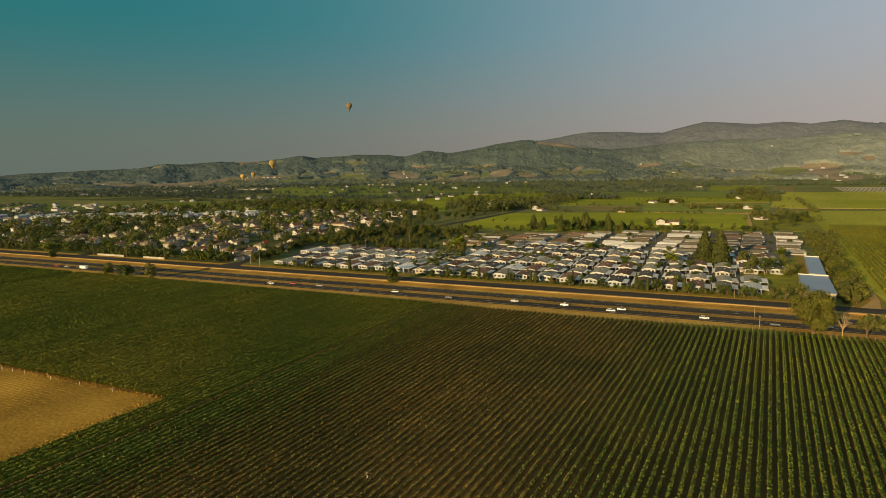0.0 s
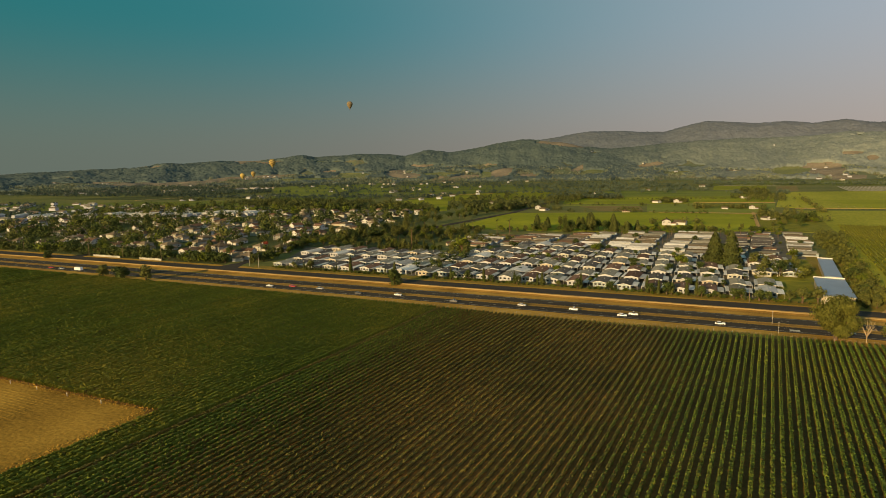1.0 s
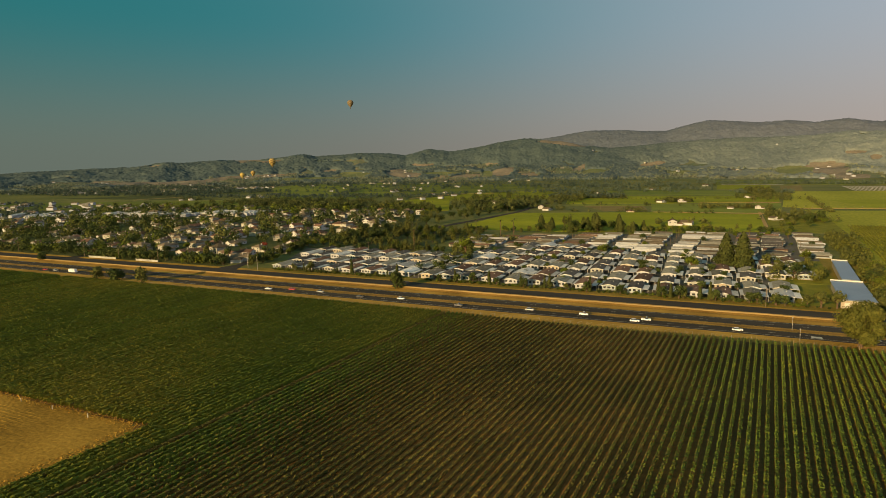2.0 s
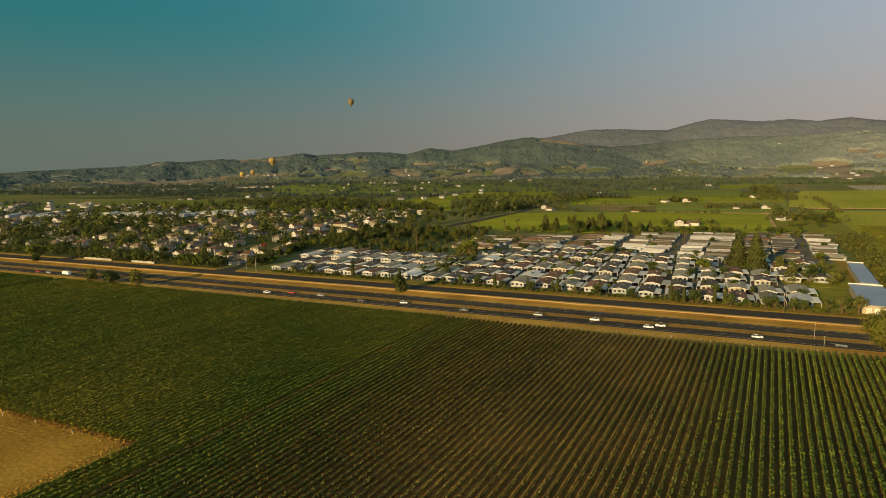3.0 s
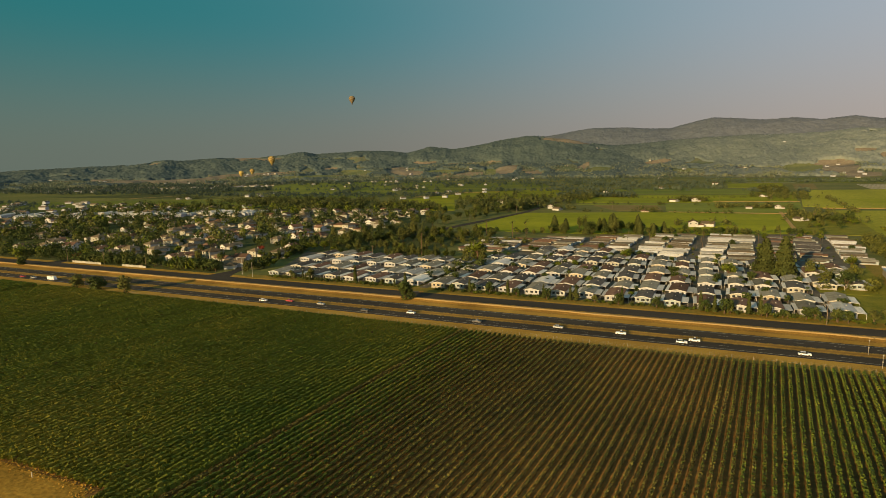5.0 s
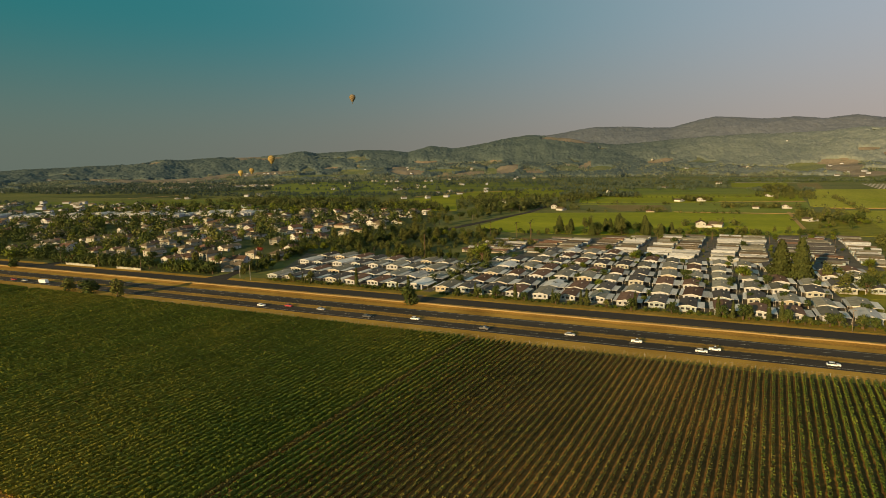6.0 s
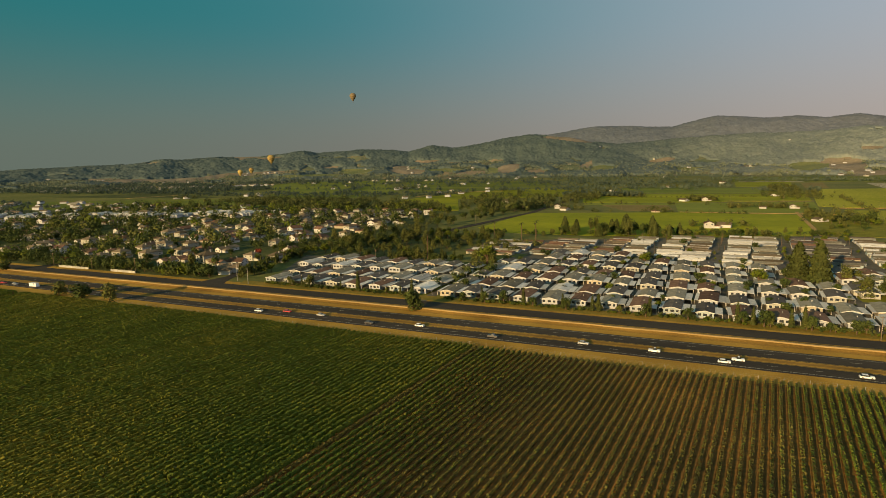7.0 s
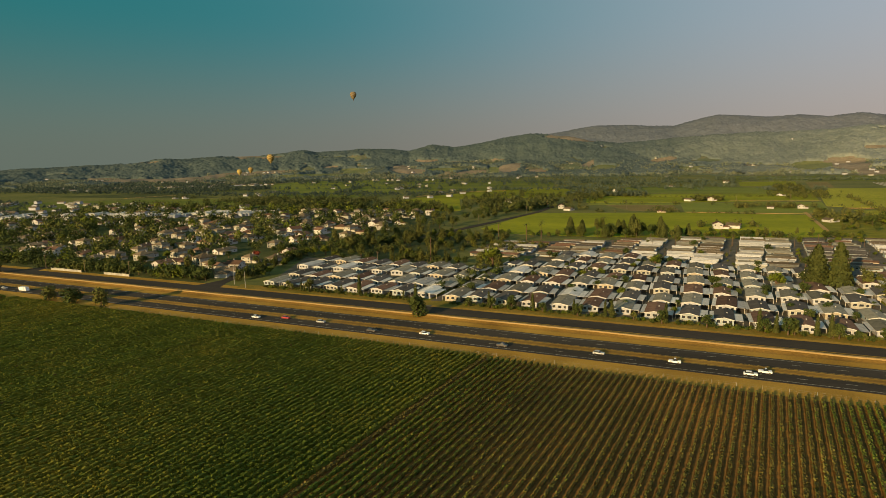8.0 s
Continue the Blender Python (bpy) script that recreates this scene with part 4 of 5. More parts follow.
GREEN_SLOPES = ((32.5, 1.3, -0.98, 0.24, 0.0), (19.7, 0.5, -1.2, 0.26, 0.2), (9.6, 1.0, -1.1, 0.2, 0.0), (-6.6, 1.2, -1.15, 0.3, 0.0), (2.2, 1.0, -1.25, 0.13, 0.0), (36.5, 3.0, -1.3, 0.12, 0.0), (24.0, 1.5, -1.05, 0.14, 0.0), (47.0, 4.0, -1.75, 0.12, 0.05))


def clearing(groups, az, rise, wob):
    inside = np.zeros(np.shape(az), bool)
    for group in groups:
        for a, half, e, tall, lean in group:
            inside |= ((az - a) / (1.15 * half)) ** 2 + ((rise - e - lean * (az - a)) / (1.35 * tall)) ** 2 < 1 + 1.4 * wob
    return inside


def cover(az, r):
    """What grows there: 0 rough grass, 1 woods, 2 dry grass, 3 vineyard."""
    z = blend(HEIGHT, az, r)
    rise = np.degrees(np.arctan2(z - 80.3, r))
    wild = blend(PATCHY, az, r)
    who = RIDGE[np.clip(np.rint((az - AZ[0]) / 0.3).astype(int), 0, len(AZ) - 1), np.clip(np.rint((r - RR[0]) / 25.0).astype(int), 0, len(RR) - 1)]
    woods = np.where(who == 3, wild > np.where(az > 33, 0.1, -0.1), wild > -0.62) & (z > 2.5) | (who == 2)
    kind = np.where(woods, 1, 0)
    kind = np.where(clearing((DRY_SLOPES, DRY_KNOLLS, DRY_FEET), az, rise, wild) & (who != 2), 2, kind)
    kind = np.where(clearing((GREEN_SLOPES,), az, rise, wild * 0.5) & (who != 2), 3, kind)
    return kind, who, z


hill = Shape()
hill.v = [hill_point(a, r, HEIGHT[i, j]) for i, a in enumerate(AZ) for j, r in enumerate(RR)]
nr = len(RR)
hill.f = [(i * nr + j, i * nr + j + 1, (i + 1) * nr + j + 1, (i + 1) * nr + j) for i in range(len(AZ) - 1) for j in range(nr - 1)]
ga, gr = np.meshgrid(AZ[:-1] + 0.15, RR[:-1] + 12.5, indexing="ij")
kind, who, _ = cover(ga, gr)
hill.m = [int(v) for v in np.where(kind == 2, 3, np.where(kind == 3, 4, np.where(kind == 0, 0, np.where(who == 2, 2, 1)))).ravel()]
hills = tagged(part("hills", hill, [HILL, SLOPE, SLOPE_FAR, FIELD_DRY, FIELD_HILL]), "wooded hills with dry grassy slopes, tinted with painted haze", "hills", kind="structure")
for p in hills.data.polygons:
    p.use_smooth = True


def canopy(name, az0, az1, r0, r1, step, want, mat, label, tall=9.0, bumpy=2.0):
    """The closed roof of a far wood: a sheet of crowns over the slope, broken where the wood has gaps."""
    da = math.degrees(step / (0.5 * (r0 + r1)))
    ca, cr = np.meshgrid(np.arange(az0, az1, da), np.arange(r0, r1, step * 1.25), indexing="ij")
    ca = ca + rng.uniform(-0.35, 0.35, ca.shape) * da
    cr = cr + rng.uniform(-0.35, 0.35, cr.shape) * step
    kind, who, z = cover(ca, cr)
    grows = (kind == 1) & want(ca, who)
    lift = tall * np.clip(0.8 + 0.22 * blend(PATCHY, ca, cr), 0.5, 1.1) + rng.normal(0, bumpy, ca.shape)
    lift = np.where(grows, lift, -2.0)
    a = np.radians(ca)
    pts = np.stack([ORIGIN[0] - cr * np.sin(a), ORIGIN[1] + cr * np.cos(a), z + lift], -1)
    n1 = ca.shape[1]
    i, j = np.nonzero(grows[:-1, :-1] | grows[1:, :-1] | grows[:-1, 1:] | grows[1:, 1:])
    f = np.stack([i * n1 + j, i * n1 + j + 1, (i + 1) * n1 + j + 1, (i + 1) * n1 + j], 1)
    used, f = np.unique(f, return_inverse=True)
    me = bpy.data.meshes.new(name)
    me.from_pydata(pts.reshape(-1, 3)[used].tolist(), [], f.reshape(-1, 4).tolist())
    me.materials.append(mat)
    me.polygons.foreach_set("use_smooth", np.ones(len(me.polygons), bool))
    return tagged(new(name, me), label, "woods", kind="stuff")


def stand(name, spots, mat, label, each=40, leaf=1.6):
    """Many far trees as one body of leaf clumps: spots of x, y, z, height, width."""
    sp = np.array(spots)
    n = len(sp)
    d = rng.normal(size=(n, each, 3))
    d /= np.linalg.norm(d, axis=2, keepdims=True)
    rad = rng.uniform(0.5, 1.05, (n, each, 1))
    half = np.stack([sp[:, 4] / 2, sp[:, 4] / 2, sp[:, 3] / 2], 1)[:, None]
    wob = 1 + 0.35 * np.sin(3 * np.arctan2(d[..., 1], d[..., 0]) + rng.uniform(0, 6, (n, 1)))[..., None]
    c = sp[:, None, :3] + [0, 0, 1] * (sp[:, 3] * 0.52)[:, None, None] + d * rad * half * wob
    size = np.repeat(sp[:, 4] * leaf / 8, each)
    pts = leaves(c.reshape(-1, 3), size, d.reshape(-1, 3))
    ob = new(name, quads(name, pts, [mat]))
    return tagged(ob, label, "trees", kind="stuff")


rng = np.random.default_rng(21)
canopy("hill_woods", -18, 66, 2420, 4120, 5.6, lambda a, w: w != 2, WOODS, "dense oak woods on the hills, dull green with painted haze")
canopy("ridge_woods", -18, 24, 4100, 4720, 7.5, lambda a, w: w == 2, WOODS_FAR, "woods along the far ridge, grey-green with painted haze")


def lone(n, az0, az1, r0, r1, kinds, ridges, lo, hi, z_least=0.5):
    """Spots for single trees on open ground or along a crest."""
    az, r = rng.uniform(az0, az1, n), rng.uniform(r0, r1, n)
    kind, who, z = cover(az, r)
    ok = np.isin(kind, kinds) & np.isin(who, ridges) & (z > z_least)
    out = []
    for a, q, h in zip(az[ok], r[ok], z[ok]):
        t = rng.uniform(lo, hi)
        out.append((*hill_point(a, q, h - 0.4), t, t * rng.uniform(0.8, 1.3)))
    return out


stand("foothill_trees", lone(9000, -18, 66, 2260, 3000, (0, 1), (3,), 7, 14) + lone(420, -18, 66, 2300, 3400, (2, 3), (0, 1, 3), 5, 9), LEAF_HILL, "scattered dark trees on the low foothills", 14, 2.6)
# ---- fields across the valley ----
FIELDS = []


def field(corners, mat, label, category="field"):
    FIELDS.append(sheet("field", corners, 0.12 + 0.012 * len(FIELDS), mat, label, category))


field([(-300, 721), (-293, 913), (-91, 966), (53, 962), (44, 741), (-53, 705), (-169, 683), (-276, 683)], FIELD, "bright green vineyard block beyond the homes")
field([(-217, 1077), (-116, 1094), (-100, 1000), (-164, 975)], FIELD_TAN, "dry mown ground between vineyard blocks")
field([(-93, 978), (-103, 1097), (-246, 1082), (-250, 1108), (-102, 1130), (101, 1196), (89, 1051), (53, 980)], FIELD_DARK, "green vineyard block")
field([(-298, 1347), (-108, 1387), (117, 1409), (102, 1222), (-92, 1150), (-256, 1120)], FIELD, "green vineyard block")
field([(-253, 1620), (-124, 1654), (3, 1630), (133, 1584), (118, 1429), (-109, 1407), (-263, 1393)], FIELD_DARK, "green vineyard block")
field([(-565, 1256), (-592, 1462), (-430, 1613), (-343, 1480), (-315, 1286), (-407, 1218), (-521, 1185)], FIELD, "bright green field")
field([(-872, 1905), (-552, 2127), (-442, 1659), (-603, 1489), (-662, 1457)], FIELD_DARK, "dark green vineyard block")
field([(8, 1919), (147, 1951), (124, 1689), (4, 1686)], FIELD, "green vineyard block")
field([(9, 2340), (700, 2290), (640, 1957), (4, 1977)], FIELD_DARK, "dark green vineyard block")
field([(163, 1877), (216, 1911), (189, 1637), (141, 1610)], FIELD_TAN, "small tan harvested field")
field([(146, 1585), (700, 1700), (600, 1150), (213, 1095), (121, 1089), (95, 1107)], FIELD_RIPE, "yellow-green vineyard block")
field([(185, 1288), (420, 1350), (380, 1135), (218, 1110)], FIELD, "green block within a yellow-green vineyard")
field([(116, 1036), (560, 1100), (600, 380), (92, 385), (95, 560), (119, 740), (128, 950)], FIELD_RIPE, "yellow-green vineyard block beside the drive")
field([(50, 740), (118, 740), (130, 950), (57, 948)], LAWN, "weedy ground beside a dirt track")
field([(-1487, 1778), (-1667, 2280), (-1286, 2246), (-746, 1348), (-781, 1149), (-983, 1163)], FIELD_DARK, "dark green vineyard block")
field([(-1103, 2060), (-990, 2219), (-658, 1485), (-715, 1351)], FIELD_DARK, "dark green vineyard block")
field([(-1023, 1040), (-931, 1072), (-809, 932), (-877, 891)], FIELD_DARK, "dark green vineyard block")
field([(-613, 1070), (-620, 1209), (-587, 1340), (-412, 931), (-502, 902)], FIELD, "green field")
field([(-1650, 900), (-1478, 952), (-1074, 1110), (-865, 894), (-1216, 785), (-1560, 720)], FIELD_DARK, "dark green vineyard block")
field([(-1480, 1290), (-1090, 1135), (-1330, 1095), (-1690, 1085)], GARDEN, "dry garden ground between distant houses")
field([(45, 740), (49, 740), (57, 1000), (53, 1000)], BANK, "pale dirt farm track", "track")
field([(-645, 1235), (-638, 1232), (-613, 1400), (-515, 1462), (-518, 1472), (-620, 1411)], BANK, "pale dirt farm track", "track")
field([(-1368, 1088), (-1358, 1086), (-1328, 1210), (-1338, 1216)], BANK, "pale dirt farm track", "track")
field([(-345, 560), (-337, 560), (-317, 689), (-287, 917), (-288, 1250), (-264, 1403), (-270, 1404), (-296, 1250), (-296, 917), (-327, 689)], ASPHALT, "narrow country road between vineyards", "road")
field([(-90, 968), (110, 972), (110, 976), (-90, 974)], BANK, "pale dirt farm track", "track")
field([(-30, 1198), (104, 1216), (103, 1210), (-30, 1192)], BANK, "pale dirt farm track", "track")
field([(116, 1076), (420, 1120), (420, 1114), (116, 1070)], BANK, "pale dirt farm track", "track")
field([(20, 1972), (180, 1968), (180, 1960), (20, 1964)], CONCRETE, "pale track below the hills", "track")
# vine rows that show on the ripe block, and rows of young vines under pale covers
ripe = Shape()
for k in range(40):
    for j in range(5):
        x0, y0 = 290 + 8.5 * k + 3 * j, 1625 + 46 * j
        ripe.box(x0, y0, 0.2, x0 + 1.7, y0 + 43, 1.3, taper=0.4)
tagged(part("covered_rows", ripe, CONCRETE), "pale covered rows of young vines", "rows", kind="stuff")
for k in range(15):
    post = empty("vineyard_post", pose(122 + 11 * k, 1081 + 1.6 * k, 0.1))
    part("stake", Shape().tube((0, 0, 0), (0, 0, 2.6), 0.22, 0.18, 6), WOOD, post)
    part("cap", Shape().tube((0, 0, 2.6), (0, 0, 2.9), 0.26, 0.2, 6), PAINT_W, post)
    tagged(post, "thick wooden end stake along the vineyard track", "post", "vineyard stakes")

# ---- town houses ----
def hip_roof(w, l, h, rise, over=0.55):
    s = Shape()
    a, b, c, d = -w / 2 - over, w / 2 + over, -over, l + over
    cut = min(w, l) * 0.5
    top = [(0, c + cut + over, h + rise), (0, d - cut - over, h + rise)]
    s.face([(a, c, h), (b, c, h), top[0]])
    s.face([(b, c, h), (b, d, h), top[1], top[0]])
    s.face([(b, d, h), (a, d, h), top[1]])
    s.face([(a, d, h), (a, c, h), top[0], top[1]])
    s.box(a, c, h - 0.22, b, d, h - 0.003)
    return s


def town_house(wall, roof, w, l, h, label, hip=False, near=True):
    root = empty("house")
    if hip:
        part("wall", Shape().box(-w / 2, 0, 0, w / 2, l, h), wall, root)
        part("roof", hip_roof(w, l, h, w * 0.24), roof, root)
    else:
        part("wall", gable_body(w, l, h, w * 0.22), wall, root)
        part("roof", gable_roof(w, l, h, w * 0.22, 0.55, 0.2), roof, root)
    # a lower garage wing beside the house
    part("garage", Shape().box(w / 2, 1.2, 0, w / 2 + 6.2, 8.2, 2.7), wall, root)
    part("garage_roof", hip_roof(6.6, 7.2, 2.7, 1.3).shifted(w / 2 + 3.2, 1.1), roof, root)
    rows = () if not near else (1.0,) if h < 4 else (1.0, 3.7)
    for z in rows:
        for x in (-w * 0.28, w * 0.28):
            window(root, x, 0, z, 1.6, 1.2, "-y")
        window(root, -w / 2, l * 0.3, z, 1.6, 1.2, "-x")
    if not near:
        for x in (-w * 0.28, w * 0.28):
            window(root, x, 0, h - 1.9, 1.6, 1.2, "-y")
        return tagged(root, label, "house", "town houses")
    part("door", Shape().box(-0.5, -0.08, 0, 0.5, 0.02, 2.1), WOOD, root)
    part("chimney", Shape().box(w * 0.15, l * 0.6, h, w * 0.15 + 0.8, l * 0.6 + 0.8, h + w * 0.22 + 1.0), CONCRETE, root)
    return tagged(root, label, "house", "town houses")


TOWN = [(WALL_CREAM, ROOF_TILE, 10, 13, 5.6, "two-storey cream house with brown hipped roof", True), (WALL_BRIGHT, ROOF_TILE, 9, 12, 3.2, "white single-storey house with taupe roof"),
        (WALL_TAN, ROOF_BROWN, 11, 14, 3.2, "tan bungalow with brown hipped roof", True), (WALL_CREAM, ROOF_TILE, 11, 12, 5.6, "cream two-storey house with taupe hipped roof", True),
        (WALL_BRIGHT, ROOF_BROWN, 10, 12, 5.4, "white two-storey house with brown roof"), (WALL_BLUE, ROOF_DARK, 9, 13, 3.2, "pale blue bungalow with charcoal roof"), (WALL_CREAM, ROOF_BROWN, 9, 14, 3.2, "cream bungalow with brown gabled roof")]
MADE = {}


def put_house(j, x, y, turn, size=1.0):
    m = pose(x, y, 0, 0, 0, turn)
    near = y < 530
    if (j, near) not in MADE:
        MADE[j, near] = ob = town_house(*TOWN[j], near=near)
        ob.matrix_basis = m
    else:
        ob = copy_thing(MADE[j, near], m)
    if y > 930:
        size *= 0.8
    ob.scale = (size, size, size)
    return ob


far_homes = Shape()


def long_homes(x):
    """The middle of the band of long white-roofed homes."""
    return 645 + 0.4 * (x + 1080)



def far_house(x, y, z, turn, w, l, h, kind=None):
    """A small far house in the common mesh: walls, two roof slopes and a chimney."""
    m = pose(x, y, z, 0, 0, turn)
    one = gable_body(w, l, h, w * 0.2)
    roof = gable_roof(w, l, h, w * 0.2, 0.5, 0.2)
    kind = kind or random.choice((1, 1, 2, 3))
    base = random.choice((0, 0, 0, 4))
    for shape, mat in ((one, base), (roof, kind), (Shape().box(w * 0.2, l * 0.6, h, w * 0.2 + 0.8, l * 0.6 + 0.8, h + w * 0.2 + 0.9), 0)):
        i = len(far_homes.v)
        far_homes.v += [tuple(m @ Vector(p)) for p in shape.v]
        far_homes.f += [tuple(q + i for q in f) for f in shape.f]
        far_homes.m += [mat] * len(shape.f)


random.seed(8)
for k in range(130):
    u = random.uniform(0, 1)
    far_house(-2080 + 600 * u + random.uniform(-70, 70), 1330 + 370 * u + random.uniform(-80, 110), 0, random.uniform(0, 180), 8, 11, 3.8)
for k in range(60):
    far_house(random.uniform(-2600, -1650), random.uniform(1250, 2300), 0, random.uniform(0, 180), 8, 12, 4.0)
for k in range(150):
    far_house(random.uniform(-1900, -880), random.uniform(560, 930), 0, random.choice((20, 110)) + random.uniform(-10, 10), random.uniform(8, 11), random.uniform(11, 17), random.choice((3.2, 3.4, 5.2)))
for k in range(120):  # long homes with white roofs across the town
    x = random.uniform(-1260, -690)
    far_house(x, long_homes(x) + random.uniform(-30, 36), 0, random.choice((10, 15, 100)) + random.uniform(-4, 4), 7.5, 19, 4.0, 5)
for k in range(24):  # farmhouses among the fields
    far_house(random.uniform(-1150, -430), random.uniform(1180, 1850), 0, random.uniform(0, 180), 7.5, random.uniform(9, 13), random.uniform(3.2, 4.4))
for k in range(90):
    az, r = random.uniform(-12, 58), random.uniform(2260, 3250)
    kind, who, z = cover(np.array([az]), np.array([r]))
    if kind[0] == 1 and random.random() < 0.75:
        continue
    far_house(*hill_point(az, r, max(0.0, float(z[0]) - 0.6)), random.uniform(0, 180), random.uniform(7, 11), random.uniform(10, 16), random.uniform(4, 6))
tagged(part("distant_houses", far_homes, [WALL_WHITE, ROOF_TILE, ROOF_GREY, ROOF_DARK, WALL_CREAM, ROOF_WHITE]), "small white and cream houses far across the valley", "houses", kind="stuff")

random.seed(5)
BUILT = []
# those that stand out
for j, x, y, turn, size in ((4, -438, 554, -20, 1.0), (0, -437, 651, -11, 1.0), (3, -407, 599, -2, 1.0), (2, -425, 578, 7, 1.0), (6, -504, 705, 16, 1.0), (0, -483, 767, 25, 1.0), (3, -433, 429, -15, 1.15), (1, -386, 404, -60, 1.2), (4, -491, 617, -20, 1.1), (4, -52, 778, 5, 0.99), (1, -30, 790, 80, 1.12), (4, 57, 1055, 0, 0.99), (1, 66, 872, 30, 0.93), (2, -124, 958, 0, 0.81),
                            (1, -89, 1178, 60, 1.24), (4, -60, 1186, 10, 1.12), (1, 23, 1050, 80, 0.93), (0, -384, 1078, 20, 1.24), (4, -345, 1020, 70, 1.12), (4, -270, 992, 10, 1.12), (1, -248, 965, 70, 1.2), (4, -646, 990, 0, 0.87), (1, -596, 958, 60, 0.99),
                            (4, -254, 1434, 0, 0.99), (1, -141, 1640, 80, 1.24), (1, -16, 1870, 80, 1.49), (1, -1398, 1894, 60, 1.49), (4, -841, 1525, 0, 1.24), (1, -820, 1545, 70, 1.24), (1, -1202, 1090, 60, 0.99), (4, -1175, 1095, 60, 0.99), (5, -817, 890, -30, 1.36), (1, 55, 1330, 0, 1.12)):
    put_house(j, x, y, turn, size)
    BUILT.append((x, y))
for row in range(20):
    for k in range(26):
        y = 402 + 25 * row + random.uniform(-4, 4)
        x = -375 - 0.3 * (row % 3) - 0.12 * (y - 400) - 25 * k + random.uniform(-5, 5)
        if y > 520 and x > -430 - 0.05 * (y - 520) and y < 640:
            continue
        if y < 420 and x > -420:
            continue
        if random.random() < (0.34 if y < 560 else 0.46 if x < -680 else 0.2) or any(math.hypot(x - a, y - b) < 19 for a, b in BUILT):
            continue
        if x < -330 - 0.87 / 0.48 * (y - 30) - 60 or y > 900:
            continue
        if x < -690 and abs(y - long_homes(x)) < 40:
            continue
        BUILT.append((x, y))
        put_house(random.choice((0, 1, 2, 4, 1, 3, 1, 5, 6, 6) if x < -620 else (0, 3, 4, 0, 3, 6, 2, 1)), x, y, random.choice((0, 0, 0, 90, 180)) + random.uniform(-16, 16), random.uniform(0.85, 1.02))

# ---- trees ----
def spread(kinds, n, x0, x1, y0, y1, lo=0.8, hi=1.2, clear=7):
    for _ in range(n):
        x, y = random.uniform(x0, x1), random.uniform(y0, y1)
        if any(abs(x - a) < clear and abs(y - b - 6) < clear + 4 for a, b in BUILT):
            continue
        plant(random.choice(kinds), x, y, random.uniform(lo, hi), random.uniform(0, 360))


plant("verge", -197.4, 352, 1.1, 10).scale = (1.5, 1.4, 1.18)
plant("grand", 47.0, 310.5, 1.1, 80).scale = (1.12, 1.1, 1.3)
plant("bare", 58.2, 309.3, 1.2, 30)
plant("olive", 67, 308, 1.4, 60)
plant("olive", 75, 309, 1.7, 160)
plant("bright", 84, 309, 1.3, 10)
for kind, x, y, wide, high in (("full", -425, 307.5, 1.5, 0.95), ("verge", -405, 308.5, 1.9, 0.92), ("full", -378, 307, 1.4, 1.2), ("verge", -560, 352, 1.3, 0.85)):
    plant(kind, x, y, 1.0, x).scale = (wide, wide * 0.9, high)
plant("conifer", -0.5, 497, 1.45, 0)
plant("conifer", 10.5, 495, 1.5, 120)
plant("bright", -23, 479, 1.2, 0)
plant("bright", -207, 497, 1.9, 40)
plant("full", -199, 487, 1.1, 60)
plant("full", -219, 503, 1.0, 200)
plant("olive", -205, 500, 1.5, 70)
plant("bright", -95, 530, 1.0, 20)
for x in (-208, -221, -246):
    plant("palm", x, 640 + (x + 208) * 0.4, 1.3, x)
plant("palm", -262, 505, 1.5, 0)
for k in range(130):  # planting along the frontage road, in front of the homes
    x = -322 + 2.85 * k + random.uniform(-1.8, 1.8)
    if -209 < x < -193:
        continue
    plant(random.choice(("shrub", "shrub", "shrub_b", "shrub", "oak_b", "shrub", "olive", "shrub_b", "shrub", "slim")), x, 380.0 + random.uniform(-1.2, 2.0), random.uniform(0.45, 0.7), x * 7).scale *= 1.0 if random.random() < 0.4 else 1.5
for x in (-60, -36, -8, 9, 22, -120, -166):
    plant("oak_b", x, 379.5, 0.75, x)
for k in range(16):  # beside the blue-roofed buildings
    plant(random.choice(("full", "oak_b", "bright", "full", "oak")), 76 + 0.1 * 8.4 * k + random.uniform(-2, 5), 392 + 8.4 * k, random.uniform(0.75, 1.0), k * 50)
plant("oak", 40, 466, 1.15, 20)
plant("full", 31, 474, 0.9, 140)
plant("olive", 44, 483, 1.2, 200)
plant("full", 26, 500, 1.0, 10)
plant("olive", 12, 512, 1.2, 0)
plant("bright", 56, 540, 1.0, 60)
for x0, ya, yb in ((-43, 560, 690), (-93, 560, 690), (5, 570, 700), (56, 580, 700), (-143, 570, 650)):
    for k in range(7):
        plant(random.choice(("bright", "shrub", "shrub_b", "olive", "palm")), x0 + 0.06 * (ya - 610 + 18 * k) + random.choice((-1.0, 4.5)), ya + (yb - ya) * (k + random.random()) / 7, random.uniform(0.4, 0.7), k * 31)
for x, y, wide, high in ((43, 381, 1.5, 1.15), (50.5, 382, 1.35, 1.25), (37, 383, 1.0, 0.85)):
    plant("olive", x, y, 1.0, x * 9).scale = (wide, wide, high)
for x, y, size in ((72, 379, 0.65), (77, 381, 0.75), (74, 392, 0.8)):
    plant("full", x, y, size, x)
spread(("shrub", "shrub_b", "oak_b"), 46, -70, 52, 400, 545, 0.4, 0.8, 0)
spread(("oak_b", "bright", "oak"), 46, -190, 30, 395, 560, 0.4, 0.7, 0)
spread(("shrub", "shrub_b", "shrub"), 70, -330, 40, 395, 560, 0.5, 1.0, 0)
spread(("oak_b", "bright", "oak", "olive", "palm"), 26, -130, 80, 545, 700, 0.45, 0.8, 0)
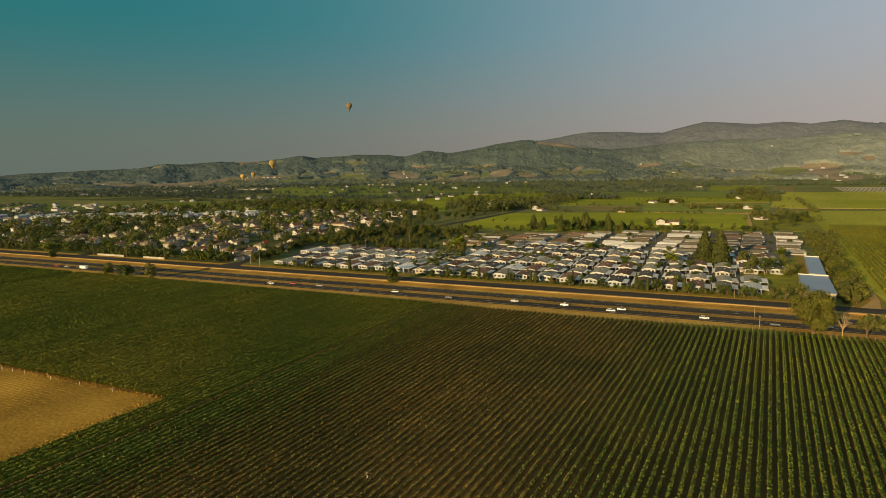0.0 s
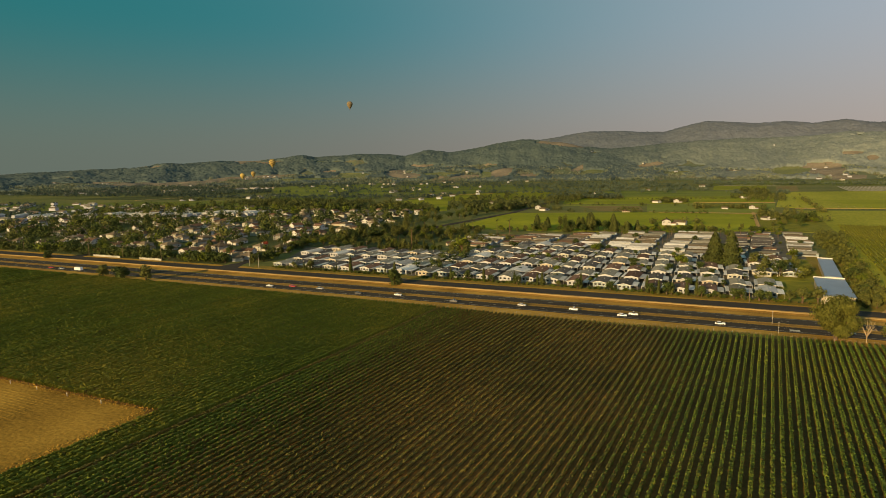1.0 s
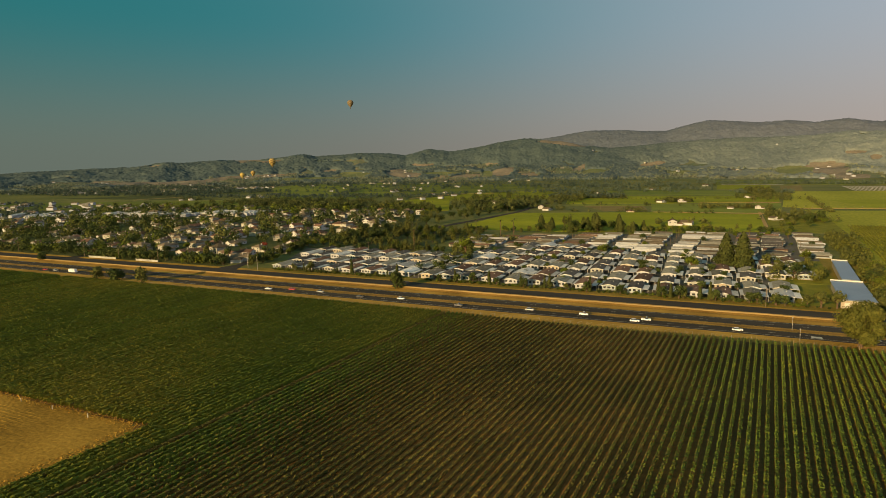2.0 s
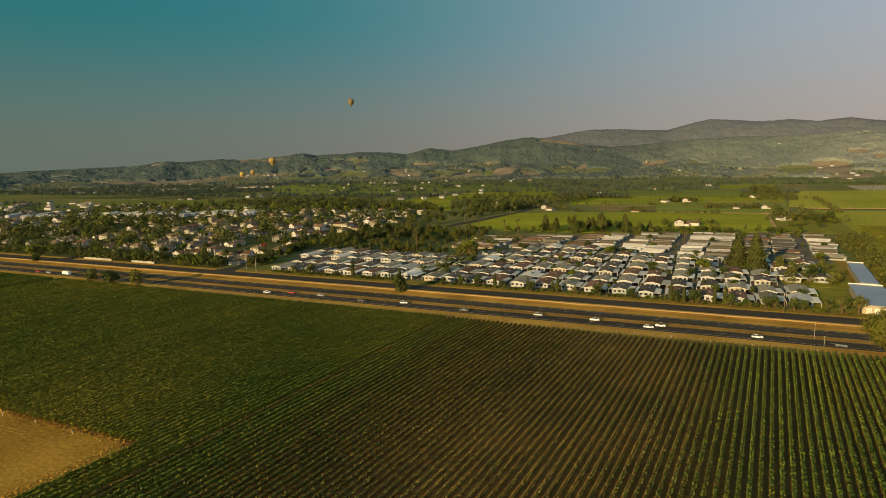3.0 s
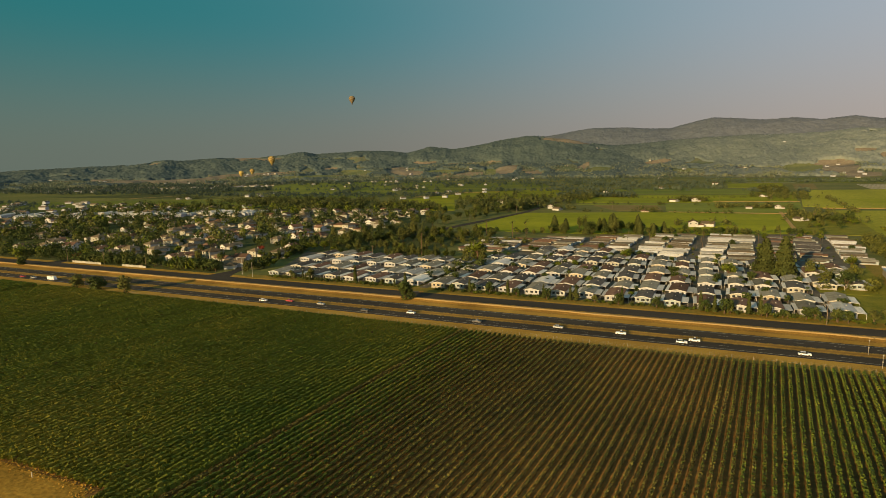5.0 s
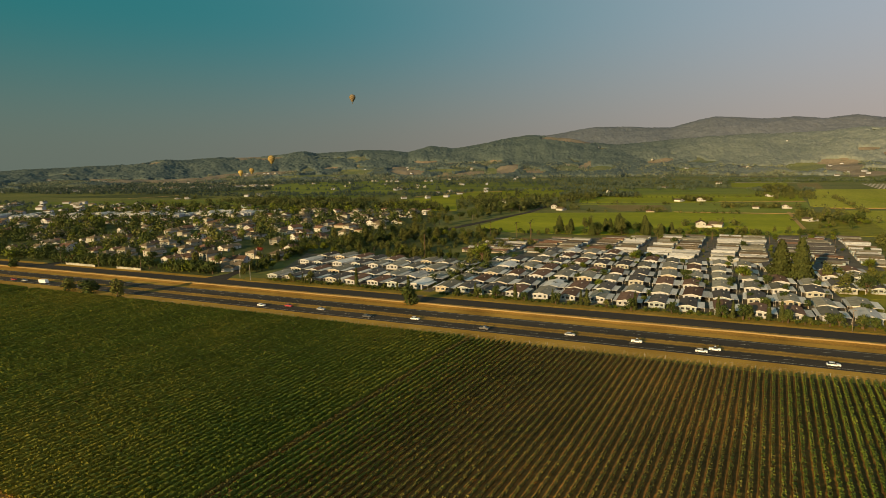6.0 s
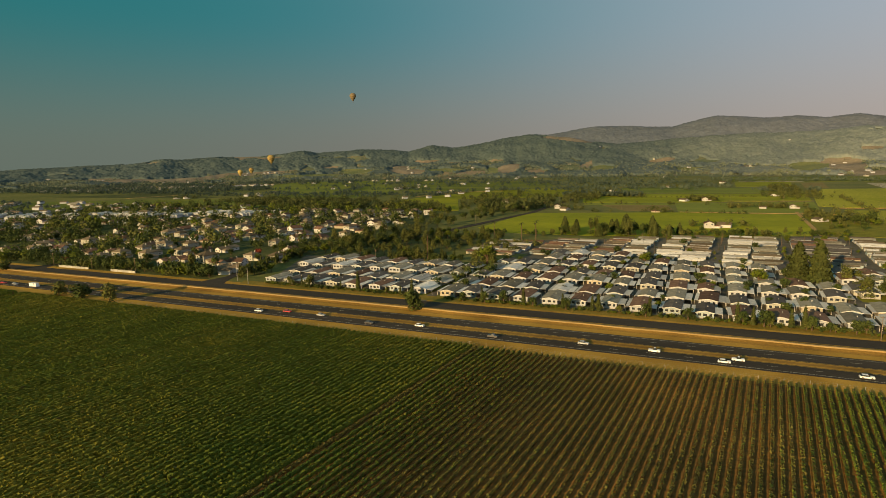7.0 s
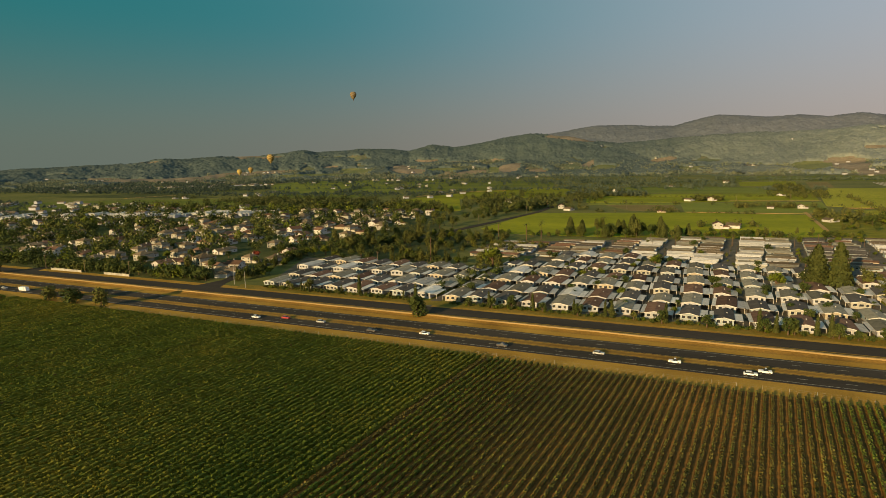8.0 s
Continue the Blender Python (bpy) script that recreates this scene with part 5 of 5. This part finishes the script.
spread(("oak", "oak_b", "olive", "bright", "tall", "full"), 34, -545, -375, 392, 480, 0.55, 0.95, 5)
for k in range(40):  # a belt of trees along the frontage road
    x = -368 - 4.3 * k + random.uniform(-2, 2)
    if x < -538 or -373 < x:
        continue
    plant(random.choice(("oak", "oak_b", "shrub", "olive", "oak")), x, 386 + random.uniform(-2.5, 7), random.uniform(0.5, 0.85), x * 5)
spread(("tall_b", "conifer", "tall_b"), 9, -200, -110, 706, 720, 0.8, 1.15)
plant("red", -408, 470, 1.1, 0)
plant("red", -540, 388, 1.0, 0)
plant("red", -552, 392, 0.8, 90)


def scatter(n, box, thin=-0.32, lo=6, hi=11):
    """Spots for far trees within a slanted box of four corners."""
    a, b, c, d = (np.array(p, float) for p in box)
    out = []
    for _ in range(n):
        u, v = rng.uniform(size=2)
        p = (a * (1 - u) + b * u) * (1 - v) + (d * (1 - u) + c * u) * v
        if noise.noise((p[0] * 0.012, p[1] * 0.012, 2.0)) < thin:
            continue
        if any(abs(p[0] - 3 - q) < 7.5 and -8 < p[1] - w < 13 for q, w in BUILT):
            continue
        if -1260 < p[0] < -690 and abs(p[1] - long_homes(p[0]) + 15) < 50 and rng.uniform() < 0.75:
            continue
        if -680 < p[0] < -400 and 500 < p[1] < 900 and rng.uniform() < 0.38:
            continue
        h = rng.uniform(lo, hi)
        out.append((p[0], p[1], -0.3, h, h * rng.uniform(0.8, 1.25)))
    return out


spots = scatter(1150, [(-900, 470), (-405, 500), (-440, 960), (-1100, 860)], lo=7, hi=16) + scatter(330, [(-900, 392), (-548, 392), (-500, 500), (-1000, 560)], lo=6, hi=11)
spots += scatter(240, [(-900, 380), (-376, 381), (-384, 398), (-900, 398)], lo=5, hi=10.5)
stand("town_trees", [p for i, p in enumerate(spots) if i % 8 not in (1, 5, 3)], LEAF, "dark green garden trees among the town houses", 96, 1.25)
stand("town_trees", spots[1::4], LEAF_OLIVE, "olive-brown garden trees among the town houses", 96, 1.25)
stand("town_trees", spots[3::8], LEAF_BRIGHT, "light green garden trees among the town houses", 96, 1.25)
spots = []
for k in range(150):  # tall trees behind the mobile homes
    x, y = random.uniform(-425, -232), random.uniform(498, 630)
    if x < -390 and y > 520 or x > -262 and y < 560 or any(abs(x - a) < 8 and abs(y - b - 6) < 11 for a, b in BUILT):
        continue
    spots.append((random.choice(("tall", "tall_b", "oak", "bright", "full", "olive", "oak_b", "tall_b")), x, y, random.uniform(0.65, 1.1), x * 3))
for k in range(46):
    v = random.random()
    spots.append((random.choice(("oak", "olive", "oak_b", "bright", "full", "slim")), -350 - 34 * v + random.uniform(-8, 10), 390 + 108 * v, random.uniform(0.55, 0.9), k * 17))
for k in range(30):
    spots.append((random.choice(("oak_b", "olive", "full", "bright", "slim")), random.uniform(-385, -222), random.uniform(486, 504), random.uniform(0.6, 1.0), k * 23))
mass("grove", spots, "mixed tall green and olive trees behind the mobile homes")
spots = []
for k in range(120):  # a belt along the back of the park, tallest in its middle
    x = random.uniform(-330, 70)
    tall = math.exp(-((x + 120) / 55) ** 2)
    spots.append((random.choice(("tall_b", "tall", "oak", "olive", "conifer") if random.random() < 0.25 + tall else ("oak_b", "olive", "full", "bright", "oak")), x, 655 + 0.19 * (x + 330) + (8 if x > -80 else 0) + random.uniform(-10, 8), random.uniform(0.5, 0.8) + 0.35 * tall, x * 5))
for k in range(26):  # around the white house beyond the park
    spots.append((random.choice(("tall_b", "olive", "bright", "oak", "full")), random.uniform(60, 114), random.uniform(770, 960), random.uniform(0.6, 1.25), k * 41))
for k in range(64):  # between the town and the country road
    v = random.random()
    spots.append((random.choice(("tall_b", "olive", "tall", "oak", "full", "oak_b")), -330 - 110 * random.random() + 22 * v, 700 + 370 * v, random.uniform(0.7, 1.25), k * 29))
for x, y, size in ((-190, 690, 1.3), (-158, 700, 1.35), (-215, 668, 1.2)):
    spots.append(("palm", x, y, size, x))
mass("park_edge_trees", spots, "uneven row of olive and dark green trees behind the park")
spots = scatter(90, [(-400, 492), (-262, 496), (-262, 640), (-430, 640)], lo=4, hi=8) + scatter(26, [(-211, 400), (-190, 400), (-192, 520), (-216, 520)], lo=4, hi=8)
stand("grove", spots[0::2], LEAF, "low dark green trees behind the mobile homes", 190, 1.15)
stand("grove", spots[1::2], LEAF_OLIVE, "low olive trees behind the mobile homes", 190, 1.15)
spots = scatter(1600, [(-2100, 600), (-880, 470), (-1050, 860), (-2100, 980)], thin=-0.05, lo=4, hi=9)
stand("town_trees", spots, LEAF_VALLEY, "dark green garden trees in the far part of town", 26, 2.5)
spots = scatter(300, [(-560, 640), (-330, 640), (-420, 880), (-800, 880)], thin=-0.1, lo=4, hi=8) + scatter(280, [(-820, 905), (-440, 925), (-500, 1030), (-920, 1000)], thin=-0.3, lo=7, hi=14) + scatter(330, [(-420, 960), (-250, 960), (-280, 1400), (-560, 1300)], thin=0.0, lo=5, hi=12)
spots += scatter(26, [(-90, 706), (60, 718), (60, 732), (-90, 720)], lo=4, hi=8) + scatter(50, [(60, 860), (130, 860), (120, 1000), (60, 960)]) + scatter(60, [(60, 1250), (130, 1250), (140, 1450), (60, 1450)])
spots += scatter(300, [(-1000, 945), (-640, 980), (-600, 1080), (-1000, 1090)], lo=7, hi=14) + scatter(60, [(-110, 1180), (-40, 1180), (-40, 1215), (-110, 1215)]) + scatter(90, [(-420, 1060), (-330, 1010), (-330, 1050), (-420, 1110)])
for q, w in BUILT[:33]:
    if w > 700:
        for k in range(9):
            h = rng.uniform(5, 10)
            a = rng.uniform(0.1, math.pi - 0.1)
            spots.append((q + 17 * math.cos(a) + rng.uniform(-5, 5), w + 15 * math.sin(a) + rng.uniform(0, 8), -0.3, h, h * 0.95))
hedge = scatter(120, [(72, 390), (84, 390), (118, 720), (92, 720)], thin=-0.5, lo=4, hi=9) + scatter(40, [(26, 455), (60, 452), (62, 545), (26, 540)], thin=-0.2, lo=3, hi=7)
hedge += scatter(44, [(-262, 548), (-205, 545), (-190, 612), (-262, 625)], thin=-0.4, lo=3, hi=7)
front = [(x, 382.3 + rng.uniform(-1.2, 1.6), 0.0, rng.uniform(0.9, 2.3), rng.uniform(1.6, 3.2)) for x in rng.uniform(-325, 36, 330) if not -209 < x < -193]
stand("hedge", front[0::2], LEAF_OLIVE, "low olive hedge along the frontage road", 40, 1.9)
stand("hedge", front[1::2], LEAF_BRIGHT, "low yellow-green hedge along the frontage road", 40, 1.9)
stand("drive_trees", hedge[0::2], LEAF_GOLD, "golden-green trees beside the homes and the dirt drive", 170, 1.1)
stand("drive_trees", hedge[1::2], LEAF_OLIVE, "olive-green trees beside the homes and the dirt drive", 170, 1.1)
for i in range(34):  # a single line of young trees across a vineyard block
    spots.append((-200 + 9 * i + rng.uniform(-1, 1), 1255 + 2.2 * i + rng.uniform(-1, 1), -0.2, rng.uniform(3.4, 4.8), rng.uniform(3.4, 4.6)))
spots += scatter(40, [(-30, 1040), (50, 1060), (60, 1100), (-20, 1075)], thin=-0.5, lo=5, hi=10) + scatter(36, [(60, 1455), (110, 1455), (120, 1560), (70, 1560)], thin=-0.5, lo=9, hi=17)
spots += scatter(60, [(-380, 900), (-300, 930), (-300, 1080), (-390, 1060)], thin=-0.5, lo=8, hi=17) + scatter(36, [(-300, 1090), (-240, 1100), (-250, 1330), (-300, 1330)], thin=-0.5, lo=7, hi=16)
spots += scatter(26, [(-235, 948), (60, 956), (60, 962), (-235, 955)], thin=-0.1, lo=3, hi=7) + scatter(30, [(-250, 1088), (140, 1108), (140, 1114), (-250, 1096)], thin=-0.1, lo=3, hi=8) + scatter(30, [(-300, 1278), (150, 1298), (150, 1306), (-300, 1288)], thin=-0.1, lo=4, hi=9) + scatter(40, [(136, 960), (146, 960), (168, 1480), (160, 1480)], thin=-0.05, lo=4, hi=9)
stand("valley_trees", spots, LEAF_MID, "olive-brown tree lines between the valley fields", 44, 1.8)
spots = scatter(2200, [(-2600, 1180), (-1300, 1235), (-1250, 1500), (-2600, 2100)], thin=-0.15, lo=7, hi=15) + scatter(3600, [(-3300, 1500), (-1250, 1820), (-1500, 2700), (-3600, 2600)], thin=-0.2, lo=8, hi=15) + scatter(2000, [(-1250, 1780), (-200, 1700), (-100, 2500), (-1500, 2700)], thin=0.02, lo=6, hi=13)
spots += scatter(330, [(-480, 1430), (0, 1490), (0, 1750), (-380, 1700)], thin=0.0, lo=6, hi=13) + scatter(420, [(-50, 1960), (700, 1940), (750, 2050), (-50, 2080)], lo=8, hi=13) + scatter(200, [(60, 1480), (150, 1490), (160, 1560), (30, 1550)]) + scatter(260, [(-330, 1290), (-180, 1290), (-170, 1320), (-330, 1330)], lo=7, hi=12) + scatter(420, [(-450, 1720), (0, 1780), (-30, 2000), (-600, 2000)], thin=0.0, lo=6, hi=13) + scatter(300, [(-1300, 1180), (-640, 1200), (-620, 1320), (-1250, 1290)])
# tree lines along the edges of the farther blocks
for n, box in ((70, [(-1090, 1275), (-640, 1290), (-640, 1306), (-1090, 1292)]), (60, [(-1240, 1470), (-700, 1490), (-700, 1510), (-1240, 1500)]), (80, [(-1250, 1640), (-600, 1660), (-600, 1690), (-1250, 1680)]),
               (50, [(-640, 1240), (-620, 1240), (-560, 1470), (-590, 1470)]), (60, [(-900, 1300), (-880, 1300), (-1010, 1640), (-1040, 1640)]), (70, [(-560, 1470), (-330, 1500), (-330, 1520), (-560, 1500)])):
    spots += scatter(n, box, thin=-0.25, lo=6, hi=12)
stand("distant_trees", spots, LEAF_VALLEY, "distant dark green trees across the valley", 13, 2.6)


# ---- vehicles ----
def car(paint, kind, label):
    root = empty("car" if kind != "truck" else "truck")
    l, w = (4.6, 1.85) if kind != "truck" else (7.5, 2.5)
    hood = 0.95 if kind == "car" else 1.05
    s = Shape().box(-l / 2, -w / 2, 0.35, l / 2, w / 2, hood, taper=0.08)
    part("body", s, paint, root)
    if kind == "truck":
        part("cab", Shape().box(l / 2 - 2.4, -w / 2 + 0.05, 1.0, l / 2 - 0.3, w / 2 - 0.05, 2.7, taper=0.12), paint, root)
        part("cargo_box", Shape().box(-l / 2, -w / 2, 1.0, l / 2 - 2.6, w / 2, 2.6), paint, root)
    else:
        x0, x1 = (-1.9, 1.0) if kind == "car" else (-0.6, 1.1)
        roof = 1.48 if kind == "car" else 1.85
        cab = Shape().solid([(x0, -0.86, hood), (x1, -0.86, hood), (x1, 0.86, hood), (x0, 0.86, hood)], [(x0 + 0.45, -0.68, roof), (x1 - 0.65, -0.68, roof), (x1 - 0.65, 0.68, roof), (x0 + 0.45, 0.68, roof)])
        cabin = part("cabin", cab, GLASS, root)
        part("roof_panel", Shape().box(x0 + 0.42, -0.7, roof, x1 - 0.62, 0.7, roof + 0.05, taper=0.04), paint, cabin)
    for x in (-l * 0.3, l * 0.31):
        for y in (-w / 2 + 0.1, w / 2 - 0.1):
            part("wheel", Shape().tube((x, y - 0.11, 0.34), (x, y + 0.11, 0.34), 0.34, 0.34, 12), ROOF_DARK, root)
    for y in (-w / 2 + 0.25, w / 2 - 0.25):
        part("headlight", Shape().box(l / 2 - 0.1, y - 0.16, 0.68, l / 2 + 0.02, y + 0.16, 0.82), TRIM, root)
    return tagged(root, label, "car" if kind != "truck" else "truck")


def car_paint(name, c):
    return surface(name, c, tuple(v * 1.1 for v in c), 1.0, rough=0.3, spec=0.6)


P_WHITE, P_BLACK, P_RED, P_SILVER = car_paint("white_car_paint", (0.75, 0.75, 0.74)), car_paint("black_car_paint", (0.02, 0.02, 0.022)), car_paint("red_car_paint", (0.42, 0.025, 0.03)), car_paint("silver_car_paint", (0.34, 0.35, 0.36))
for x, y, paint, kind, label in ((-504, 319.4, P_RED, "car", "red car on the highway"), (-491, 319.4, P_SILVER, "car", "silver car on the highway"), (-470, 319.6, P_WHITE, "truck", "white box truck on the highway"),
                                 (-424, 319.4, P_SILVER, "car", "silver car on the highway"), (-275, 319.4, P_WHITE, "car", "white car on the highway"), (-259, 323.6, P_RED, "car", "red car on the highway"), (-237, 323.6, P_SILVER, "car", "silver car on the highway"),
                                 (-205, 319.4, P_BLACK, "car", "black car on the highway"), (-179, 323.6, P_WHITE, "car", "white car on the highway"), (-140, 319.5, P_BLACK, "pickup", "black pickup on the highway"), (-100, 323.6, P_SILVER, "car", "silver car on the highway"),
                                 (-71, 323.6, P_WHITE, "pickup", "white pickup on the highway"), (-45, 319.4, P_WHITE, "car", "white car on the highway"), (-40, 323.6, P_WHITE, "pickup", "white pickup on the highway"), (1, 319.4, P_WHITE, "car", "white car on the highway")):
    car(paint, kind, label).matrix_basis = pose(x, y, 0.1)


# ---- poles ----
def pole(x, y, h, arm=True, pale=False):
    root = empty("utility_pole", pose(x, y, 0))
    part("shaft", Shape().tube((0, 0, 0), (0, 0, h), 0.17, 0.11, 8), CONCRETE if pale else WOOD, root)
    if arm:
        bar = part("crossarm", Shape().box(-1.2, -0.06, h - 0.9, 1.2, 0.06, h - 0.76), WOOD, root)
        for q in (-1.05, -0.5, 0.5, 1.05):
            part("insulator", Shape().tube((q, 0, h - 0.76), (q, 0, h - 0.52), 0.07, 0.04, 6), GLASS, bar)
    return tagged(root, "pale grey lighting pole at the street corner" if pale else "weathered wooden utility pole beside the road", "pole")


for x, y, h in ((16.5, 373, 11), (-446, 379, 12), (-495, 379, 11), (-537, 376, 12), (-290, 470, 12), (-640, 379, 11)):
    pole(x, y, h)
pole(-349, 382, 13, False, True)
pole(-334, 376, 11, False, True)
for x, y in ((-300, 905), (-296, 1010), (-299, 1130), (-318, 760), (-175, 1010), (-20, 1208), (60, 1215)):
    pole(x, y, 11)


def beacon(x, y, h):
    root = empty("roadside_beacon", pose(x, y, 0.05))
    part("shaft", Shape().tube((0, 0, 0), (0, 0, h), 0.07, 0.05, 8), CONCRETE, root)
    for z in (h - 0.5, h * 0.45):
        part("head", Shape().box(-0.22, -0.15, z, 0.22, 0.15, z + 0.35), CONCRETE, root)
    return tagged(root, "thin grey roadside beacon post with two heads", "post")


beacon(25.2, 312.2, 5.5)
beacon(24.0, 328.5, 6.5)
for x, y in ((30.5, 318.2), (53.0, 322.3)):
    part("painted_patch", Shape().box(x, y, 0.08, x + 4.2, y + 2.8, 0.107), PAINT_W, near_road)

# a small white mast among the vines
mast = empty("weather_mast", pose(-76.4, 120.2, 0.04))
part("post", Shape().tube((0, 0, 0), (0, 0, 3.0), 0.09, 0.07, 8), CONCRETE, mast)
for z, half in ((2.75, 2.0), (1.9, 2.3), (0.95, 1.9)):
    part("crossbar", Shape().box(-half, -0.02, z, half, 0.02, z + 0.035), WOOD, mast)
part("sensor_box", Shape().box(0.1, -0.08, 1.5, 0.24, 0.08, 2.0), TRIM, mast)
tagged(mast, "small white mast with thin crossbars among the vines", "mast")

# ---- balloons ----
def balloon(x, y, z, r, a, b, label):
    root = empty("hot_air_balloon", pose(x, y, z))
    prof = [(0.16, -1.35), (0.32, -1.1), (0.58, -0.75), (0.82, -0.38), (0.97, 0.0), (1.0, 0.25), (0.93, 0.55), (0.74, 0.82), (0.45, 1.0), (0.02, 1.07)]
    n = 24
    s = Shape()
    for i, ((ra, za), (rb, zb)) in enumerate(zip(prof, prof[1:])):
        for j in range(n):
            p = [(r * q * math.cos(2 * math.pi * (j + e) / n), r * q * math.sin(2 * math.pi * (j + e) / n), r * w) for q, w, e in ((ra, za, 0), (ra, za, 1), (rb, zb, 1), (rb, zb, 0))]
            s.face(p, (i + j // 3) % 2)
    part("envelope", s, [a, b], root)
    part("basket", Shape().box(-0.09 * r, -0.09 * r, -1.78 * r, 0.09 * r, 0.09 * r, -1.62 * r), BARK, root)
    for sx in (-1, 1):
        for sy in (-1, 1):
            part("rope", Shape().tube((sx * 0.08 * r, sy * 0.08 * r, -1.63 * r), (sx * 0.13 * r, sy * 0.13 * r, -1.3 * r), 0.05, 0.05, 4), BARK, root)
    return tagged(root, label, "balloon")


B_GOLD = surface("gold_balloon_cloth", (0.36, 0.27, 0.085), (0.45, 0.34, 0.12), 0.2, rough=0.7)
B_BROWN = surface("brown_balloon_cloth", (0.15, 0.1, 0.045), (0.21, 0.14, 0.065), 0.2, rough=0.7)
B_TAN = surface("tan_balloon_cloth", (0.17, 0.15, 0.105), (0.23, 0.2, 0.14), 0.2, rough=0.7)
balloon(-726, 1130, 210.5, 6.6, B_TAN, B_BROWN, "striped hot-air balloon floating high over the valley")
balloon(-995, 1188, 90, 8.4, B_GOLD, B_BROWN, "yellow and brown hot-air balloon")
balloon(-1184, 1287, 57, 6.5, B_GOLD, B_GOLD, "yellow hot-air balloon low over the valley")
balloon(-1163, 1306, 62, 6.5, B_GOLD, B_BROWN, "yellow and brown hot-air balloon low over the valley")
